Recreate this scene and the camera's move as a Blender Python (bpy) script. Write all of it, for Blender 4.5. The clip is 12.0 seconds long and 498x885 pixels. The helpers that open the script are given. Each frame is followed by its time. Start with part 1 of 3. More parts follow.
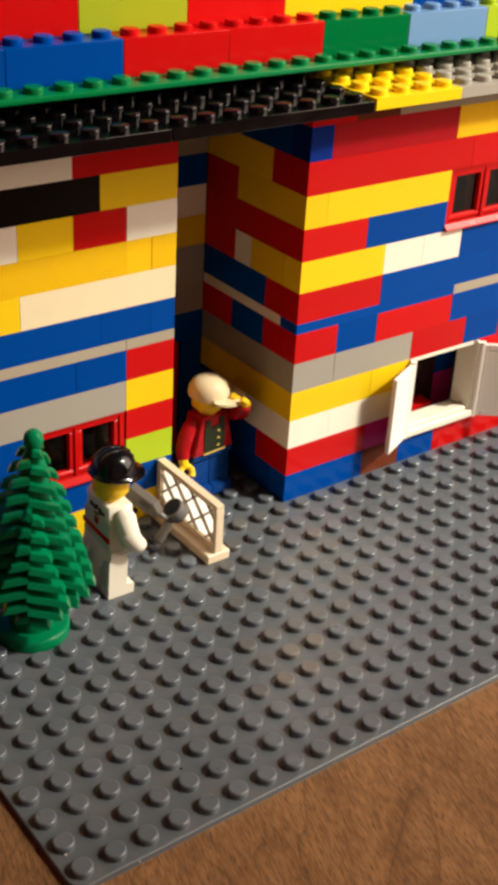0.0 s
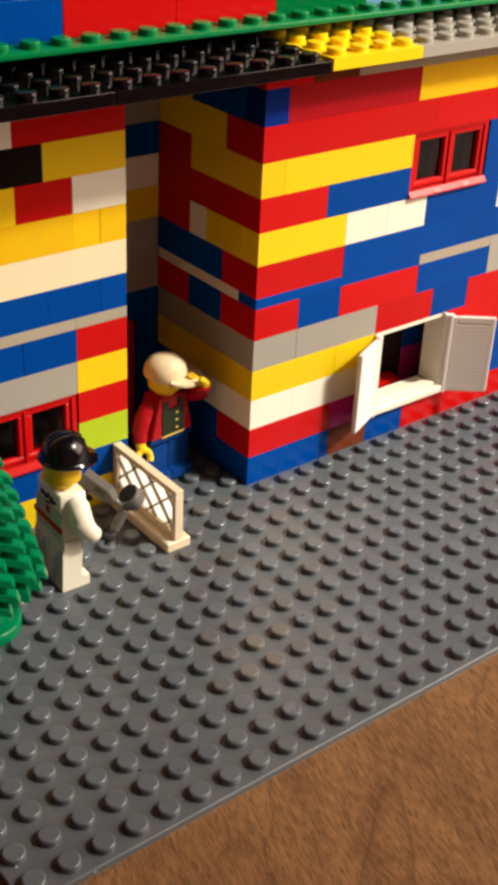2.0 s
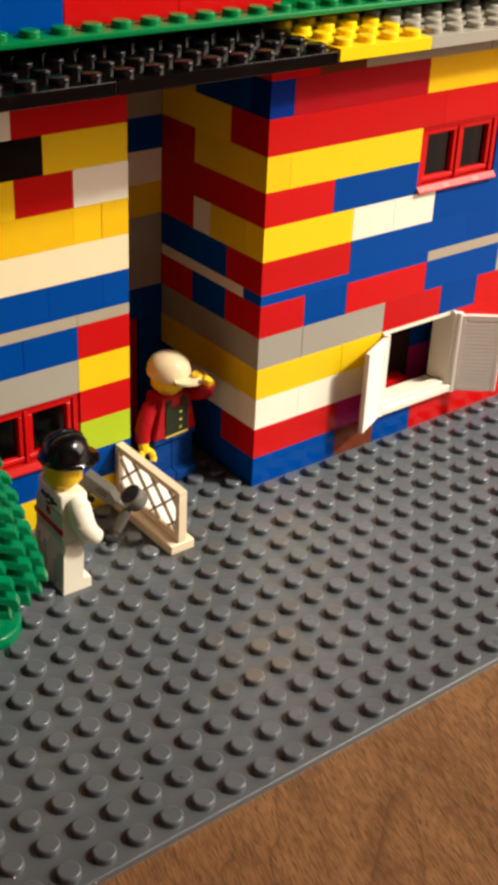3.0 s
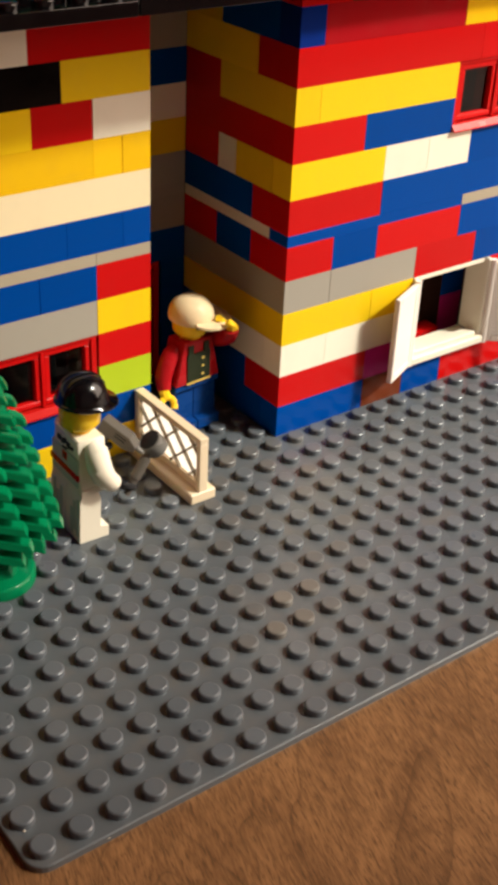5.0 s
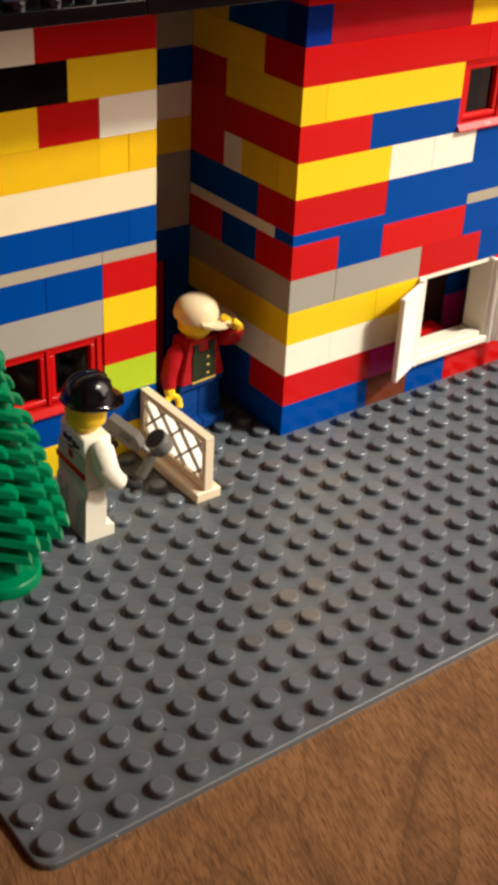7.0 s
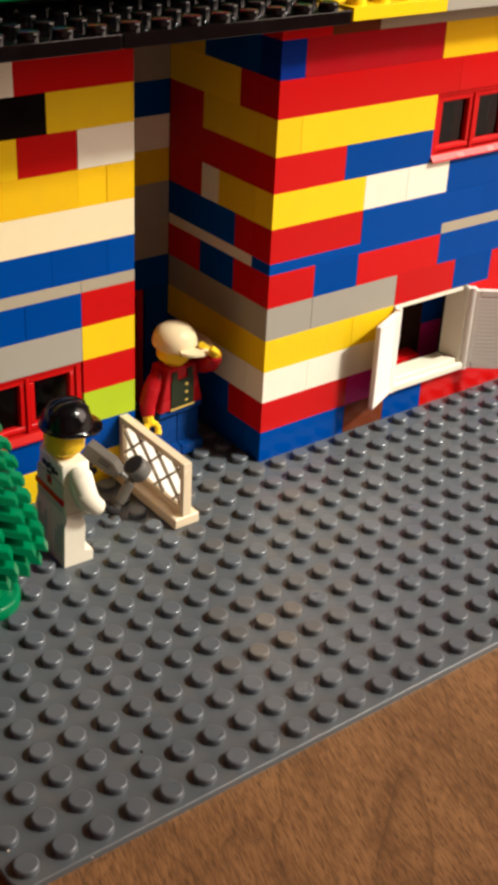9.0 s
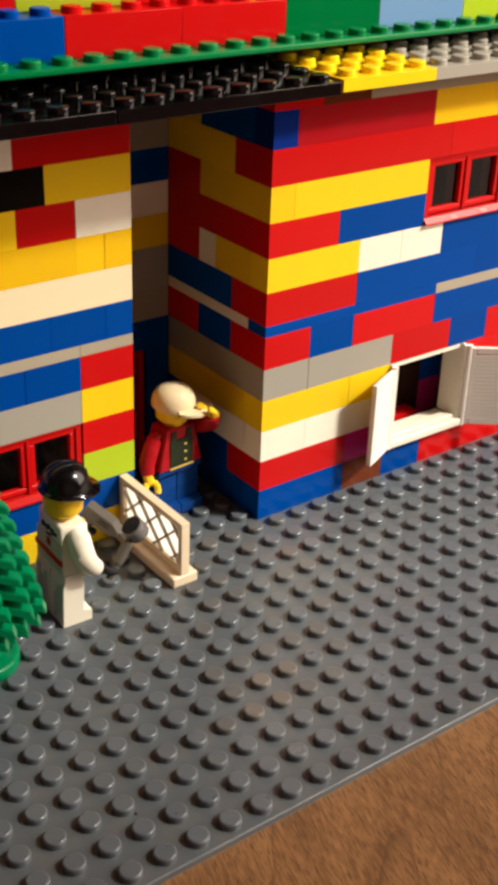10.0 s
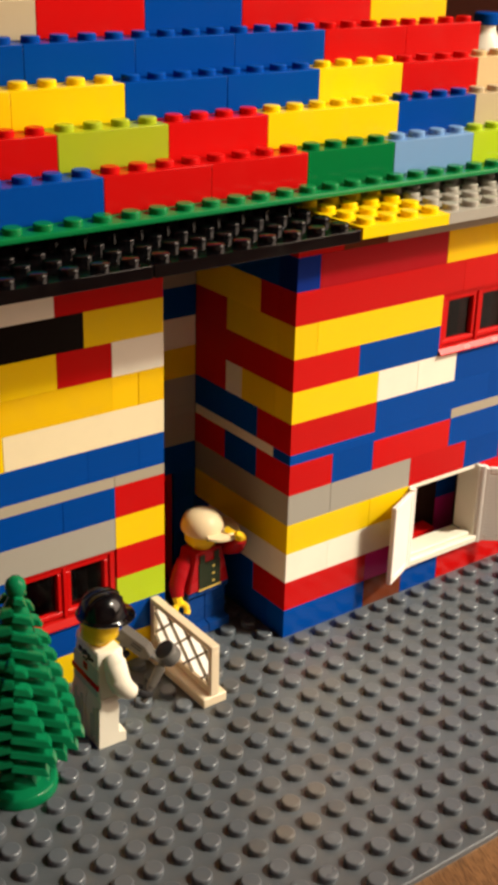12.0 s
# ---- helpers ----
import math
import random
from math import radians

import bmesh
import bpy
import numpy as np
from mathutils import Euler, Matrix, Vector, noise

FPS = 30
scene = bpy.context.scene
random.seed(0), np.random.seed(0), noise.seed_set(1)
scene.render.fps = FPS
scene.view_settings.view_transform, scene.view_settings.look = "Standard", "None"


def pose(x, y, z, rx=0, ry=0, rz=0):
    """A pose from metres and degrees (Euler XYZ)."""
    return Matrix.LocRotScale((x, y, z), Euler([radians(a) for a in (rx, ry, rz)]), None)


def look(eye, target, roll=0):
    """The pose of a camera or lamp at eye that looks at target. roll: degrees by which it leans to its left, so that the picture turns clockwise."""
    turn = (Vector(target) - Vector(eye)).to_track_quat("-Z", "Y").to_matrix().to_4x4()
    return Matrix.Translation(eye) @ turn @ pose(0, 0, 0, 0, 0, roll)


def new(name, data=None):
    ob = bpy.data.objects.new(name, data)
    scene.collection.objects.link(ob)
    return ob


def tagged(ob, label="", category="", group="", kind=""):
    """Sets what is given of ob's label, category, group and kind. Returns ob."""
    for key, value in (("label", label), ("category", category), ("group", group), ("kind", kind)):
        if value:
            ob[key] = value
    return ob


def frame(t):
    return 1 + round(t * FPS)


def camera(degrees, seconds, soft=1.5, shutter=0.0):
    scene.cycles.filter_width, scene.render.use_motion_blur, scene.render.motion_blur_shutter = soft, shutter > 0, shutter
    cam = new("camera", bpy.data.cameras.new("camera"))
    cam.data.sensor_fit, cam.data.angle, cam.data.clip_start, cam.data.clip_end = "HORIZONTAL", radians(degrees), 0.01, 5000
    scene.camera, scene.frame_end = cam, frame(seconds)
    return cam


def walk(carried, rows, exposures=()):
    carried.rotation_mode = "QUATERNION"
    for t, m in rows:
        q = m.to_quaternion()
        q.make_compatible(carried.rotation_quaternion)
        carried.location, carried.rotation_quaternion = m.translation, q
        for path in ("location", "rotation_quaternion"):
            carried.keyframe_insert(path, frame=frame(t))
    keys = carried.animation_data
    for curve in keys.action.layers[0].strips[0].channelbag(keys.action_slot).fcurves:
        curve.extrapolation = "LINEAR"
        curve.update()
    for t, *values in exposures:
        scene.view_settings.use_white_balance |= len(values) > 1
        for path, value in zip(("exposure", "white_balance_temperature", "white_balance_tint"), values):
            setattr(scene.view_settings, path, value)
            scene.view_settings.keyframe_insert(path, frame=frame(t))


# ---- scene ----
cam = camera(23.17, 12.0, 4.5)
PATH = [
    (0, (-0.08092, -0.15275, 0.20354), (0.07979, 0.05348, 0.05642), 3.426),
    (0.5, (-0.07844, -0.15053, 0.19862), (0.08583, 0.05206, 0.05039), 3.598),
    (1, (-0.07542, -0.14825, 0.1979), (0.0901, 0.05155, 0.04729), 3.572),
    (1.5, (-0.07174, -0.14673, 0.19701), (0.09328, 0.05298, 0.04574), 3.218),
    (2, (-0.06885, -0.1444, 0.19575), (0.09552, 0.05623, 0.04498), 2.888),
    (2.5, (-0.06714, -0.14217, 0.19357), (0.09725, 0.05951, 0.04423), 2.697),
    (4.5, (-0.06103, -0.13563, 0.1817), (0.09769, 0.06682, 0.02737), 2.760),
    (5, (-0.06058, -0.13424, 0.18006), (0.09645, 0.06766, 0.02328), 2.778),
    (5.5, (-0.06012, -0.1328, 0.18015), (0.09676, 0.06897, 0.02305), 2.837),
    (6, (-0.06122, -0.13127, 0.17853), (0.09735, 0.07019, 0.02275), 3.096),
    (6.5, (-0.06225, -0.13355, 0.18), (0.09453, 0.06857, 0.02327), 2.836),
    (7, (-0.06206, -0.13369, 0.17966), (0.09513, 0.06823, 0.02308), 2.862),
    (9, (-0.06231, -0.1383, 0.18051), (0.09948, 0.06508, 0.03064), 2.956),
    (9.5, (-0.06046, -0.14089, 0.18348), (0.10055, 0.06601, 0.03764), 2.443),
    (10, (-0.05926, -0.14297, 0.18754), (0.1017, 0.06716, 0.04635), 2.108),
    (10.5, (-0.0605, -0.14345, 0.19223), (0.10185, 0.0683, 0.0551), 2.090),
    (11, (-0.06261, -0.14444, 0.19678), (0.10082, 0.06934, 0.06416), 1.999),
    (11.5, (-0.0652, -0.1456, 0.20042), (0.09886, 0.07079, 0.07291), 1.740),
    (12, (-0.06901, -0.14667, 0.20486), (0.09541, 0.0722, 0.08212), 1.486),
]
walk(cam, [(t, look(eye, target, roll)) for t, eye, target, roll in PATH],
     exposures=[(0, -0.13, 6450, 10), (5.5, -0.13, 6450, 10), (6.7, -0.15, 6290, 10), (9.5, -0.13, 6290, 10), (10.1, -0.13, 6420, 10), (10.75, -0.10, 6850, 10), (12, -0.21, 6800, 10)])

# ---------------------------------------------------------------- light
U = 0.008      # stud pitch
B = 0.0096     # brick height
P = 0.0032     # plate height

world = bpy.data.worlds.new("sky")
scene.world = world
world.use_nodes = True
wn = world.node_tree.nodes
sky = wn.new("ShaderNodeTexSky")
sky.sky_type = "NISHITA"
sky.sun_disc = False
sky.sun_elevation = radians(43)
sky.sun_rotation = radians(135)
world.node_tree.links.new(sky.outputs[0], wn["Background"].inputs[0])
wn["Background"].inputs[1].default_value = 0.05

sun = bpy.data.lights.new("sun", "SUN")
sun.energy, sun.angle, sun.color = 4.75, radians(6), (1.0, 0.98, 0.84)
sun_ob = new("sun", sun)
sun_ob.matrix_world = look((1.15, -0.9, 1.47), (0.15, 0.1, 0.1))

glow = bpy.data.lights.new("window_daylight", "AREA")
glow.shape, glow.size, glow.size_y, glow.energy, glow.color = "RECTANGLE", 1.15, 1.3, 30.0, (1.0, 0.77, 0.60)
glow_ob = new("window_daylight", glow)
glow_ob.matrix_world = look((1.18, -0.64, 0.72), (0.1, -0.2, 0.1))


# ---------------------------------------------------------------- materials
def nodes_of(name):
    m = bpy.data.materials.new(name)
    m.use_nodes = True
    nt = m.node_tree
    return m, nt, nt.nodes["Principled BSDF"]


def plastic(name, rgb, rough=0.18, dirt=0.3, bump=0.03, spec=0.14):
    """Moulded toy plastic: fine scratches, faint dust and a shade that differs from piece to piece."""
    m, nt, bsdf = nodes_of(name)
    n, l = nt.nodes, nt.links
    co = n.new("ShaderNodeTexCoord")
    info = n.new("ShaderNodeObjectInfo")
    shift = n.new("ShaderNodeVectorMath")
    shift.operation = "MULTIPLY_ADD"
    shift.inputs[1].default_value = (1, 1, 1)
    l.new(co.outputs["Object"], shift.inputs[0])
    mul = n.new("ShaderNodeMath")
    mul.operation = "MULTIPLY"
    mul.inputs[1].default_value = 7.3
    l.new(info.outputs["Random"], mul.inputs[0])
    l.new(mul.outputs[0], shift.inputs[2])
    big = n.new("ShaderNodeTexNoise")
    big.inputs["Scale"].default_value = 160
    big.inputs["Detail"].default_value = 4
    fine = n.new("ShaderNodeTexNoise")
    fine.inputs["Scale"].default_value = 1500
    fine.inputs["Detail"].default_value = 3
    l.new(shift.outputs[0], big.inputs["Vector"])
    l.new(shift.outputs[0], fine.inputs["Vector"])
    hsv = n.new("ShaderNodeHueSaturation")
    hsv.inputs["Color"].default_value = (*rgb, 1)
    val = n.new("ShaderNodeMapRange")
    val.inputs["To Min"].default_value = 0.93
    val.inputs["To Max"].default_value = 1.06
    l.new(info.outputs["Random"], val.inputs["Value"])
    l.new(val.outputs[0], hsv.inputs["Value"])
    mix = n.new("ShaderNodeMix")
    mix.data_type = "RGBA"
    ramp = n.new("ShaderNodeMapRange")
    ramp.inputs["From Min"].default_value = 0.5
    ramp.inputs["From Max"].default_value = 0.85
    ramp.inputs["To Max"].default_value = 0.18 * dirt
    l.new(big.outputs["Fac"], ramp.inputs["Value"])
    l.new(ramp.outputs[0], mix.inputs["Factor"])
    l.new(hsv.outputs[0], mix.inputs["A"])
    mix.inputs["B"].default_value = (0.22, 0.17, 0.12, 1)
    l.new(mix.outputs["Result"], bsdf.inputs["Base Color"])
    rr = n.new("ShaderNodeMapRange")
    rr.inputs["From Min"].default_value = 0.3
    rr.inputs["From Max"].default_value = 0.7
    rr.inputs["To Min"].default_value = rough - 0.04
    rr.inputs["To Max"].default_value = rough + 0.08
    l.new(big.outputs["Fac"], rr.inputs["Value"])
    l.new(rr.outputs[0], bsdf.inputs["Roughness"])
    bp = n.new("ShaderNodeBump")
    bp.inputs["Strength"].default_value = bump
    bp.inputs["Distance"].default_value = 0.0004
    l.new(fine.outputs["Fac"], bp.inputs["Height"])
    l.new(bp.outputs[0], bsdf.inputs["Normal"])
    bsdf.inputs["Specular IOR Level"].default_value = spec
    return m


C = {
    "red": plastic("red_plastic", (0.55, 0.006, 0.006), 0.16, 0.10, 0.03, 0.10),
    "navy": plastic("shaded_blue_plastic", (0.004, 0.023, 0.19), 0.16, 0.05, 0.03, 0.05),
    "umber": plastic("dark_brown_plastic", (0.030, 0.012, 0.008), 0.4),
    "old_red": plastic("shaded_red_plastic", (0.36, 0.005, 0.010), 0.2, 0.15, 0.03, 0.1),
    "dark_red": plastic("dark_red_plastic", (0.50, 0.010, 0.012)),
    "blue": plastic("blue_plastic", (0.0005, 0.055, 0.31), 0.16, 0.02, 0.03, 0.045),
    "yellow": plastic("yellow_plastic", (0.87, 0.585, 0.008)),
    "amber": plastic("warm_yellow_plastic", (0.86, 0.51, 0.007)),
    "white": plastic("aged_white_plastic", (0.86, 0.80, 0.66)),
    "ivory": plastic("yellowed_ivory_plastic", (0.84, 0.715, 0.46)),
    "eaves": plastic("glossy_black_plate_plastic", (0.002, 0.002, 0.0025), 0.10, 0.0, 0.02, 0.55),
    "tan": plastic("tan_plastic", (0.50, 0.40, 0.25)),
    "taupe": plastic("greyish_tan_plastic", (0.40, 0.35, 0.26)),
    "sand": plastic("light_tan_plastic", (0.68, 0.50, 0.26)),
    "grey": plastic("old_grey_plastic", (0.36, 0.335, 0.285)),
    "black": plastic("black_plastic", (0.0014, 0.0014, 0.0018), 0.10, 0.0, 0.01, 0.16),
    "hat": plastic("glossy_black_hat_plastic", (0.002, 0.002, 0.003), 0.14, 0.0, 0.01, 0.4),
    "fence": plastic("yellowed_white_plastic", (0.78, 0.65, 0.46), 0.3),
    "lime": plastic("lime_plastic", (0.42, 0.56, 0.02)),
    "green": plastic("green_plastic", (0.001, 0.185, 0.050), 0.16, 0.1, 0.03, 0.25),
    "deep_green": plastic("deep_green_plastic", (0.0005, 0.135, 0.034), 0.16, 0.03, 0.03, 0.05),
    "olive_lime": plastic("olive_lime_plastic", (0.35, 0.42, 0.02)),
    "sky": plastic("light_blue_plastic", (0.17, 0.32, 0.56)),
    "brown": plastic("brown_plastic", (0.135, 0.033, 0.014), 0.16, 0.2, 0.03, 0.04),
    "magenta": plastic("magenta_plastic", (0.58, 0.022, 0.22), 0.16, 0.2, 0.03, 0.04),
    "cream": plastic("cream_figure_plastic", (0.77, 0.61, 0.38), 0.3),
    "skin": plastic("yellow_figure_plastic", (0.86, 0.56, 0.02), 0.25),
    "jacket": plastic("red_figure_plastic", (0.37, 0.008, 0.012), 0.25),
    "jeans": plastic("blue_figure_plastic", (0.004, 0.042, 0.20), 0.25, 0.1, 0.03, 0.08),
    "olive": plastic("olive_print", (0.022, 0.028, 0.014), 0.4),
    "gold": plastic("gold_print", (0.60, 0.42, 0.10), 0.4),
    "mint": plastic("pale_green_print", (0.46, 0.55, 0.45), 0.4),
    "ink": plastic("black_print", (0.02, 0.02, 0.022), 0.4),
    "silver": plastic("grey_tool_plastic", (0.13, 0.125, 0.115), 0.25, 0.3, 0.03, 0.45),
    "tool": plastic("warm_grey_tool_plastic", (0.105, 0.095, 0.082), 0.3, 0.4),
    "plate": plastic("dark_grey_baseplate_plastic", (0.099, 0.117, 0.136), 0.30, 0.6, 0.04, 0.62),
    "dusty_shaded_sheet": plastic("dusty_shaded_baseplate_plastic", (0.090, 0.105, 0.118), 0.34, 1.5, 0.06, 0.6),
    "warmer": plastic("warmer_grey_stud_plastic", (0.104, 0.110, 0.114), 0.36, 1.6, 0.06, 0.55),
    "worn": plastic("scuffed_brownish_grey_plastic", (0.136, 0.128, 0.116), 0.34, 1.2, 0.08, 0.5),
    "tree": plastic("pine_green_plastic", (0.001, 0.175, 0.066), 0.18, 0.0, 0.02, 0.16),
    "sill": plastic("worn_red_sill_plastic", (0.56, 0.012, 0.012), 0.34, 0.3, 0.05, 0.35),
    "matt_red": plastic("matt_red_plastic", (0.50, 0.008, 0.006), 0.55, 0.2, 0.03, 0.08),
    "rubbed": plastic("rubbed_pink_plastic", (0.62, 0.20, 0.20), 0.5, 0.6, 0.05, 0.25),
    "lining": plastic("dark_inner_plastic", (0.012, 0.010, 0.010), 0.5),
}


def wood(name, light, dark, scale=1.0, rough=0.34):
    """Stained timber with the grain along y: broad figure, thin streaks and dark pores."""
    m, nt, bsdf = nodes_of(name)
    n, l = nt.nodes, nt.links
    co = n.new("ShaderNodeTexCoord")
    turn = n.new("ShaderNodeMapping")
    turn.inputs["Rotation"].default_value = (0, 0, radians(16))
    l.new(co.outputs["Object"], turn.inputs["Vector"])

    def mapped(sx, sy, sz):
        mp = n.new("ShaderNodeMapping")
        mp.inputs["Scale"].default_value = (sx * scale, sy * scale, sz * scale)
        l.new(turn.outputs[0], mp.inputs["Vector"])
        return mp

    def noisy(mp, detail, dist=0.0):
        t = n.new("ShaderNodeTexNoise")
        t.inputs["Scale"].default_value = 1.0
        t.inputs["Detail"].default_value = detail
        t.inputs["Distortion"].default_value = dist
        l.new(mp.outputs[0], t.inputs["Vector"])
        return t

    fig = noisy(mapped(11, 2.6, 11), 2.5, 0.9)
    rings = n.new("ShaderNodeMath")
    rings.operation = "MULTIPLY"
    rings.inputs[1].default_value = 9.5
    l.new(fig.outputs["Fac"], rings.inputs[0])
    wave = n.new("ShaderNodeMath")
    wave.operation = "FRACT"
    l.new(rings.outputs[0], wave.inputs[0])
    # each growth line darkens slowly and ends in a sharp edge
    line = n.new("ShaderNodeFloatCurve")
    line.mapping.curves[0].points[0].location = (0.0, 0.80)
    line.mapping.curves[0].points[1].location = (1.0, 0.40)
    for px, py in ((0.03, 0.97), (0.60, 1.0), (0.91, 0.93), (0.975, 0.66)):
        line.mapping.curves[0].points.new(px, py)
    line.mapping.update()
    l.new(wave.outputs[0], line.inputs["Value"])
    mottle = noisy(mapped(34, 15, 34), 7, 1.0)
    streak = noisy(mapped(1250, 140, 1250), 6, 0.4)
    pore = noisy(mapped(2700, 240, 2700), 3, 0.2)

    r1 = n.new("ShaderNodeValToRGB")
    r1.color_ramp.elements[0].position, r1.color_ramp.elements[0].color = 0.36, (*dark, 1)
    r1.color_ramp.elements[1].position, r1.color_ramp.elements[1].color = 0.62, (*light, 1)
    add = n.new("ShaderNodeMath")
    add.operation = "MULTIPLY_ADD"
    add.inputs[1].default_value = 0.42
    l.new(mottle.outputs["Fac"], add.inputs[0])
    half = n.new("ShaderNodeMath")
    half.operation = "MULTIPLY"
    half.inputs[1].default_value = 0.58
    l.new(streak.outputs["Fac"], half.inputs[0])
    l.new(half.outputs[0], add.inputs[2])
    l.new(add.outputs[0], r1.inputs["Fac"])
    lined = n.new("ShaderNodeMix")
    lined.data_type = "RGBA"
    lined.inputs["A"].default_value = (*[v * 0.45 for v in dark], 1)
    l.new(line.outputs[0], lined.inputs["Factor"])
    l.new(r1.outputs[0], lined.inputs["B"])
    pm = n.new("ShaderNodeMapRange")
    pm.inputs["From Min"].default_value = 0.52
    pm.inputs["From Max"].default_value = 0.63
    pm.inputs["To Max"].default_value = 0.7
    l.new(pore.outputs["Fac"], pm.inputs["Value"])
    mix = n.new("ShaderNodeMix")
    mix.data_type = "RGBA"
    l.new(pm.outputs[0], mix.inputs["Factor"])
    l.new(lined.outputs["Result"], mix.inputs["A"])
    mix.inputs["B"].default_value = (*[v * 0.45 for v in dark], 1)
    l.new(mix.outputs["Result"], bsdf.inputs["Base Color"])
    rr = n.new("ShaderNodeMapRange")
    rr.inputs["To Min"].default_value = rough - 0.08
    rr.inputs["To Max"].default_value = rough + 0.14
    l.new(streak.outputs["Fac"], rr.inputs["Value"])
    l.new(rr.outputs[0], bsdf.inputs["Roughness"])
    bp = n.new("ShaderNodeBump")
    bp.inputs["Strength"].default_value = 0.12
    bp.inputs["Distance"].default_value = 0.0003
    bp.invert = True
    bsdf.inputs["Specular IOR Level"].default_value = 0.4
    l.new(pm.outputs[0], bp.inputs["Height"])
    l.new(bp.outputs[0], bsdf.inputs["Normal"])
    return m


def paint(name, rgb, rough=0.7, scale=8):
    m, nt, bsdf = nodes_of(name)
    n, l = nt.nodes, nt.links
    co = n.new("ShaderNodeTexCoord")
    t = n.new("ShaderNodeTexNoise")
    t.inputs["Scale"].default_value = scale
    t.inputs["Detail"].default_value = 6
    l.new(co.outputs["Object"], t.inputs["Vector"])
    r = n.new("ShaderNodeValToRGB")
    r.color_ramp.elements[0].color = (*[v * 0.88 for v in rgb], 1)
    r.color_ramp.elements[1].color = (*[min(1, v * 1.08) for v in rgb], 1)
    l.new(t.outputs["Fac"], r.inputs["Fac"])
    l.new(r.outputs[0], bsdf.inputs["Base Color"])
    bsdf.inputs["Roughness"].default_value = rough
    bp = n.new("ShaderNodeBump")
    bp.inputs["Strength"].default_value = 0.1
    bp.inputs["Distance"].default_value = 0.002
    l.new(t.outputs["Fac"], bp.inputs["Height"])
    l.new(bp.outputs[0], bsdf.inputs["Normal"])
    return m


TABLE_WOOD = wood("stained_table_wood", (0.312, 0.156, 0.064), (0.142, 0.068, 0.028), 1.6, 0.38)
CABINET_WOOD = wood("dark_cabinet_wood", (0.075, 0.035, 0.018), (0.030, 0.014, 0.008), 0.4, 0.5)
# paints of the added, unseen room sides are picked for the light they bounce
SOUTH_PAINT = paint("white_wall_paint", (0.88, 0.82, 0.82))
WALL_PAINT = paint("pale_wall_paint", (0.78, 0.48, 0.40))
NORTH_PAINT = paint("brown_wall_paint", (0.34, 0.18, 0.11))
DARK_PAINT = paint("red_brown_wall_paint", (0.32, 0.065, 0.060))
CEILING_PAINT = paint("tan_ceiling_paint", (0.56, 0.34, 0.24))
FLOOR_WOOD = wood("floor_boards_wood", (0.30, 0.14, 0.06), (0.17, 0.08, 0.03), 0.3, 0.45)


def milky(name, rgb, share, through_rgb=(0.99, 0.98, 0.95)):
    """Thin white plastic that lets some of the light behind it glow through."""
    m, nt, bsdf = nodes_of(name)
    bsdf.inputs["Base Color"].default_value = (*rgb, 1)
    bsdf.inputs["Roughness"].default_value = 0.35
    tr = nt.nodes.new("ShaderNodeBsdfTranslucent")
    tr.inputs["Color"].default_value = (*through_rgb, 1)
    mx = nt.nodes.new("ShaderNodeMixShader")
    mx.inputs[0].default_value = share
    nt.links.new(bsdf.outputs[0], mx.inputs[1])
    nt.links.new(tr.outputs[0], mx.inputs[2])
    nt.links.new(mx.outputs[0], nt.nodes["Material Output"].inputs[0])
    return m


MILKY = milky("milky_thin_plastic", (0.90, 0.86, 0.78), 0.97)
SHUTTER = milky("thin_white_shutter_plastic", (0.95, 0.88, 0.80), 0.11, (0.95, 0.60, 0.38))

GLASS, nt, bsdf = nodes_of("dark_tinted_window_pane")
# dark tint puts the unlit interior behind the pane into its colour
bsdf.inputs["Base Color"].default_value = (0.13, 0.10, 0.10, 1)
bsdf.inputs["Transmission Weight"].default_value = 1.0
bsdf.inputs["Roughness"].default_value = 0.03
bsdf.inputs["IOR"].default_value = 1.22


# ---------------------------------------------------------------- mesh helpers
def mesh_of(bm, name, mats, smooth=None):
    me = bpy.data.meshes.new(name)
    bmesh.ops.recalc_face_normals(bm, faces=bm.faces)
    if smooth is not None:
        lim = math.cos(radians(smooth))
        for f in bm.faces:
            f.smooth = True
        for e in bm.edges:
            if len(e.link_faces) == 2 and e.link_faces[0].normal.dot(e.link_faces[1].normal) < lim:
                e.smooth = False
    bm.to_mesh(me)
    bm.free()
    for m in (mats if isinstance(mats, (list, tuple)) else [mats]):
        me.materials.append(m)
    return me


def part(name, bm, material, parent, label="", smooth=None, at=(0, 0, 0)):
    ob = new(name, bm if isinstance(bm, bpy.types.Mesh) else mesh_of(bm, name, material, smooth))
    ob.parent = parent
    ob.location = at
    if label:
        ob["label"] = label
    return ob


def empty(name, at, label, category, group=""):
    ob = new(name)
    ob.empty_display_size = 0.01
    ob.location = at
    return tagged(ob, label, category, group)


def box(bm, a, b, bevel=0.0, mat=0, m=None, seg=1):
    """A box from corner a to corner b, with chamfered edges; m: a pose put on it."""
    r = bmesh.ops.create_cube(bm, size=1.0)
    vs = r["verts"]
    for v in vs:
        v.co = Vector([a[i] + (v.co[i] + 0.5) * (b[i] - a[i]) for i in range(3)])
    faces = {f for v in vs for f in v.link_faces}
    for f in faces:
        f.material_index = mat
    if bevel:
        es = list({e for v in vs for e in v.link_edges})
        r = bmesh.ops.bevel(bm, geom=es, offset=bevel, segments=seg, affect="EDGES", profile=0.5)
        vs = list({v for f in r["faces"] for v in f.verts} | {v for v in vs if v.is_valid})
        for f in r["faces"]:
            f.material_index = mat
    if m is not None:
        bmesh.ops.transform(bm, matrix=m, verts=vs)
    return vs


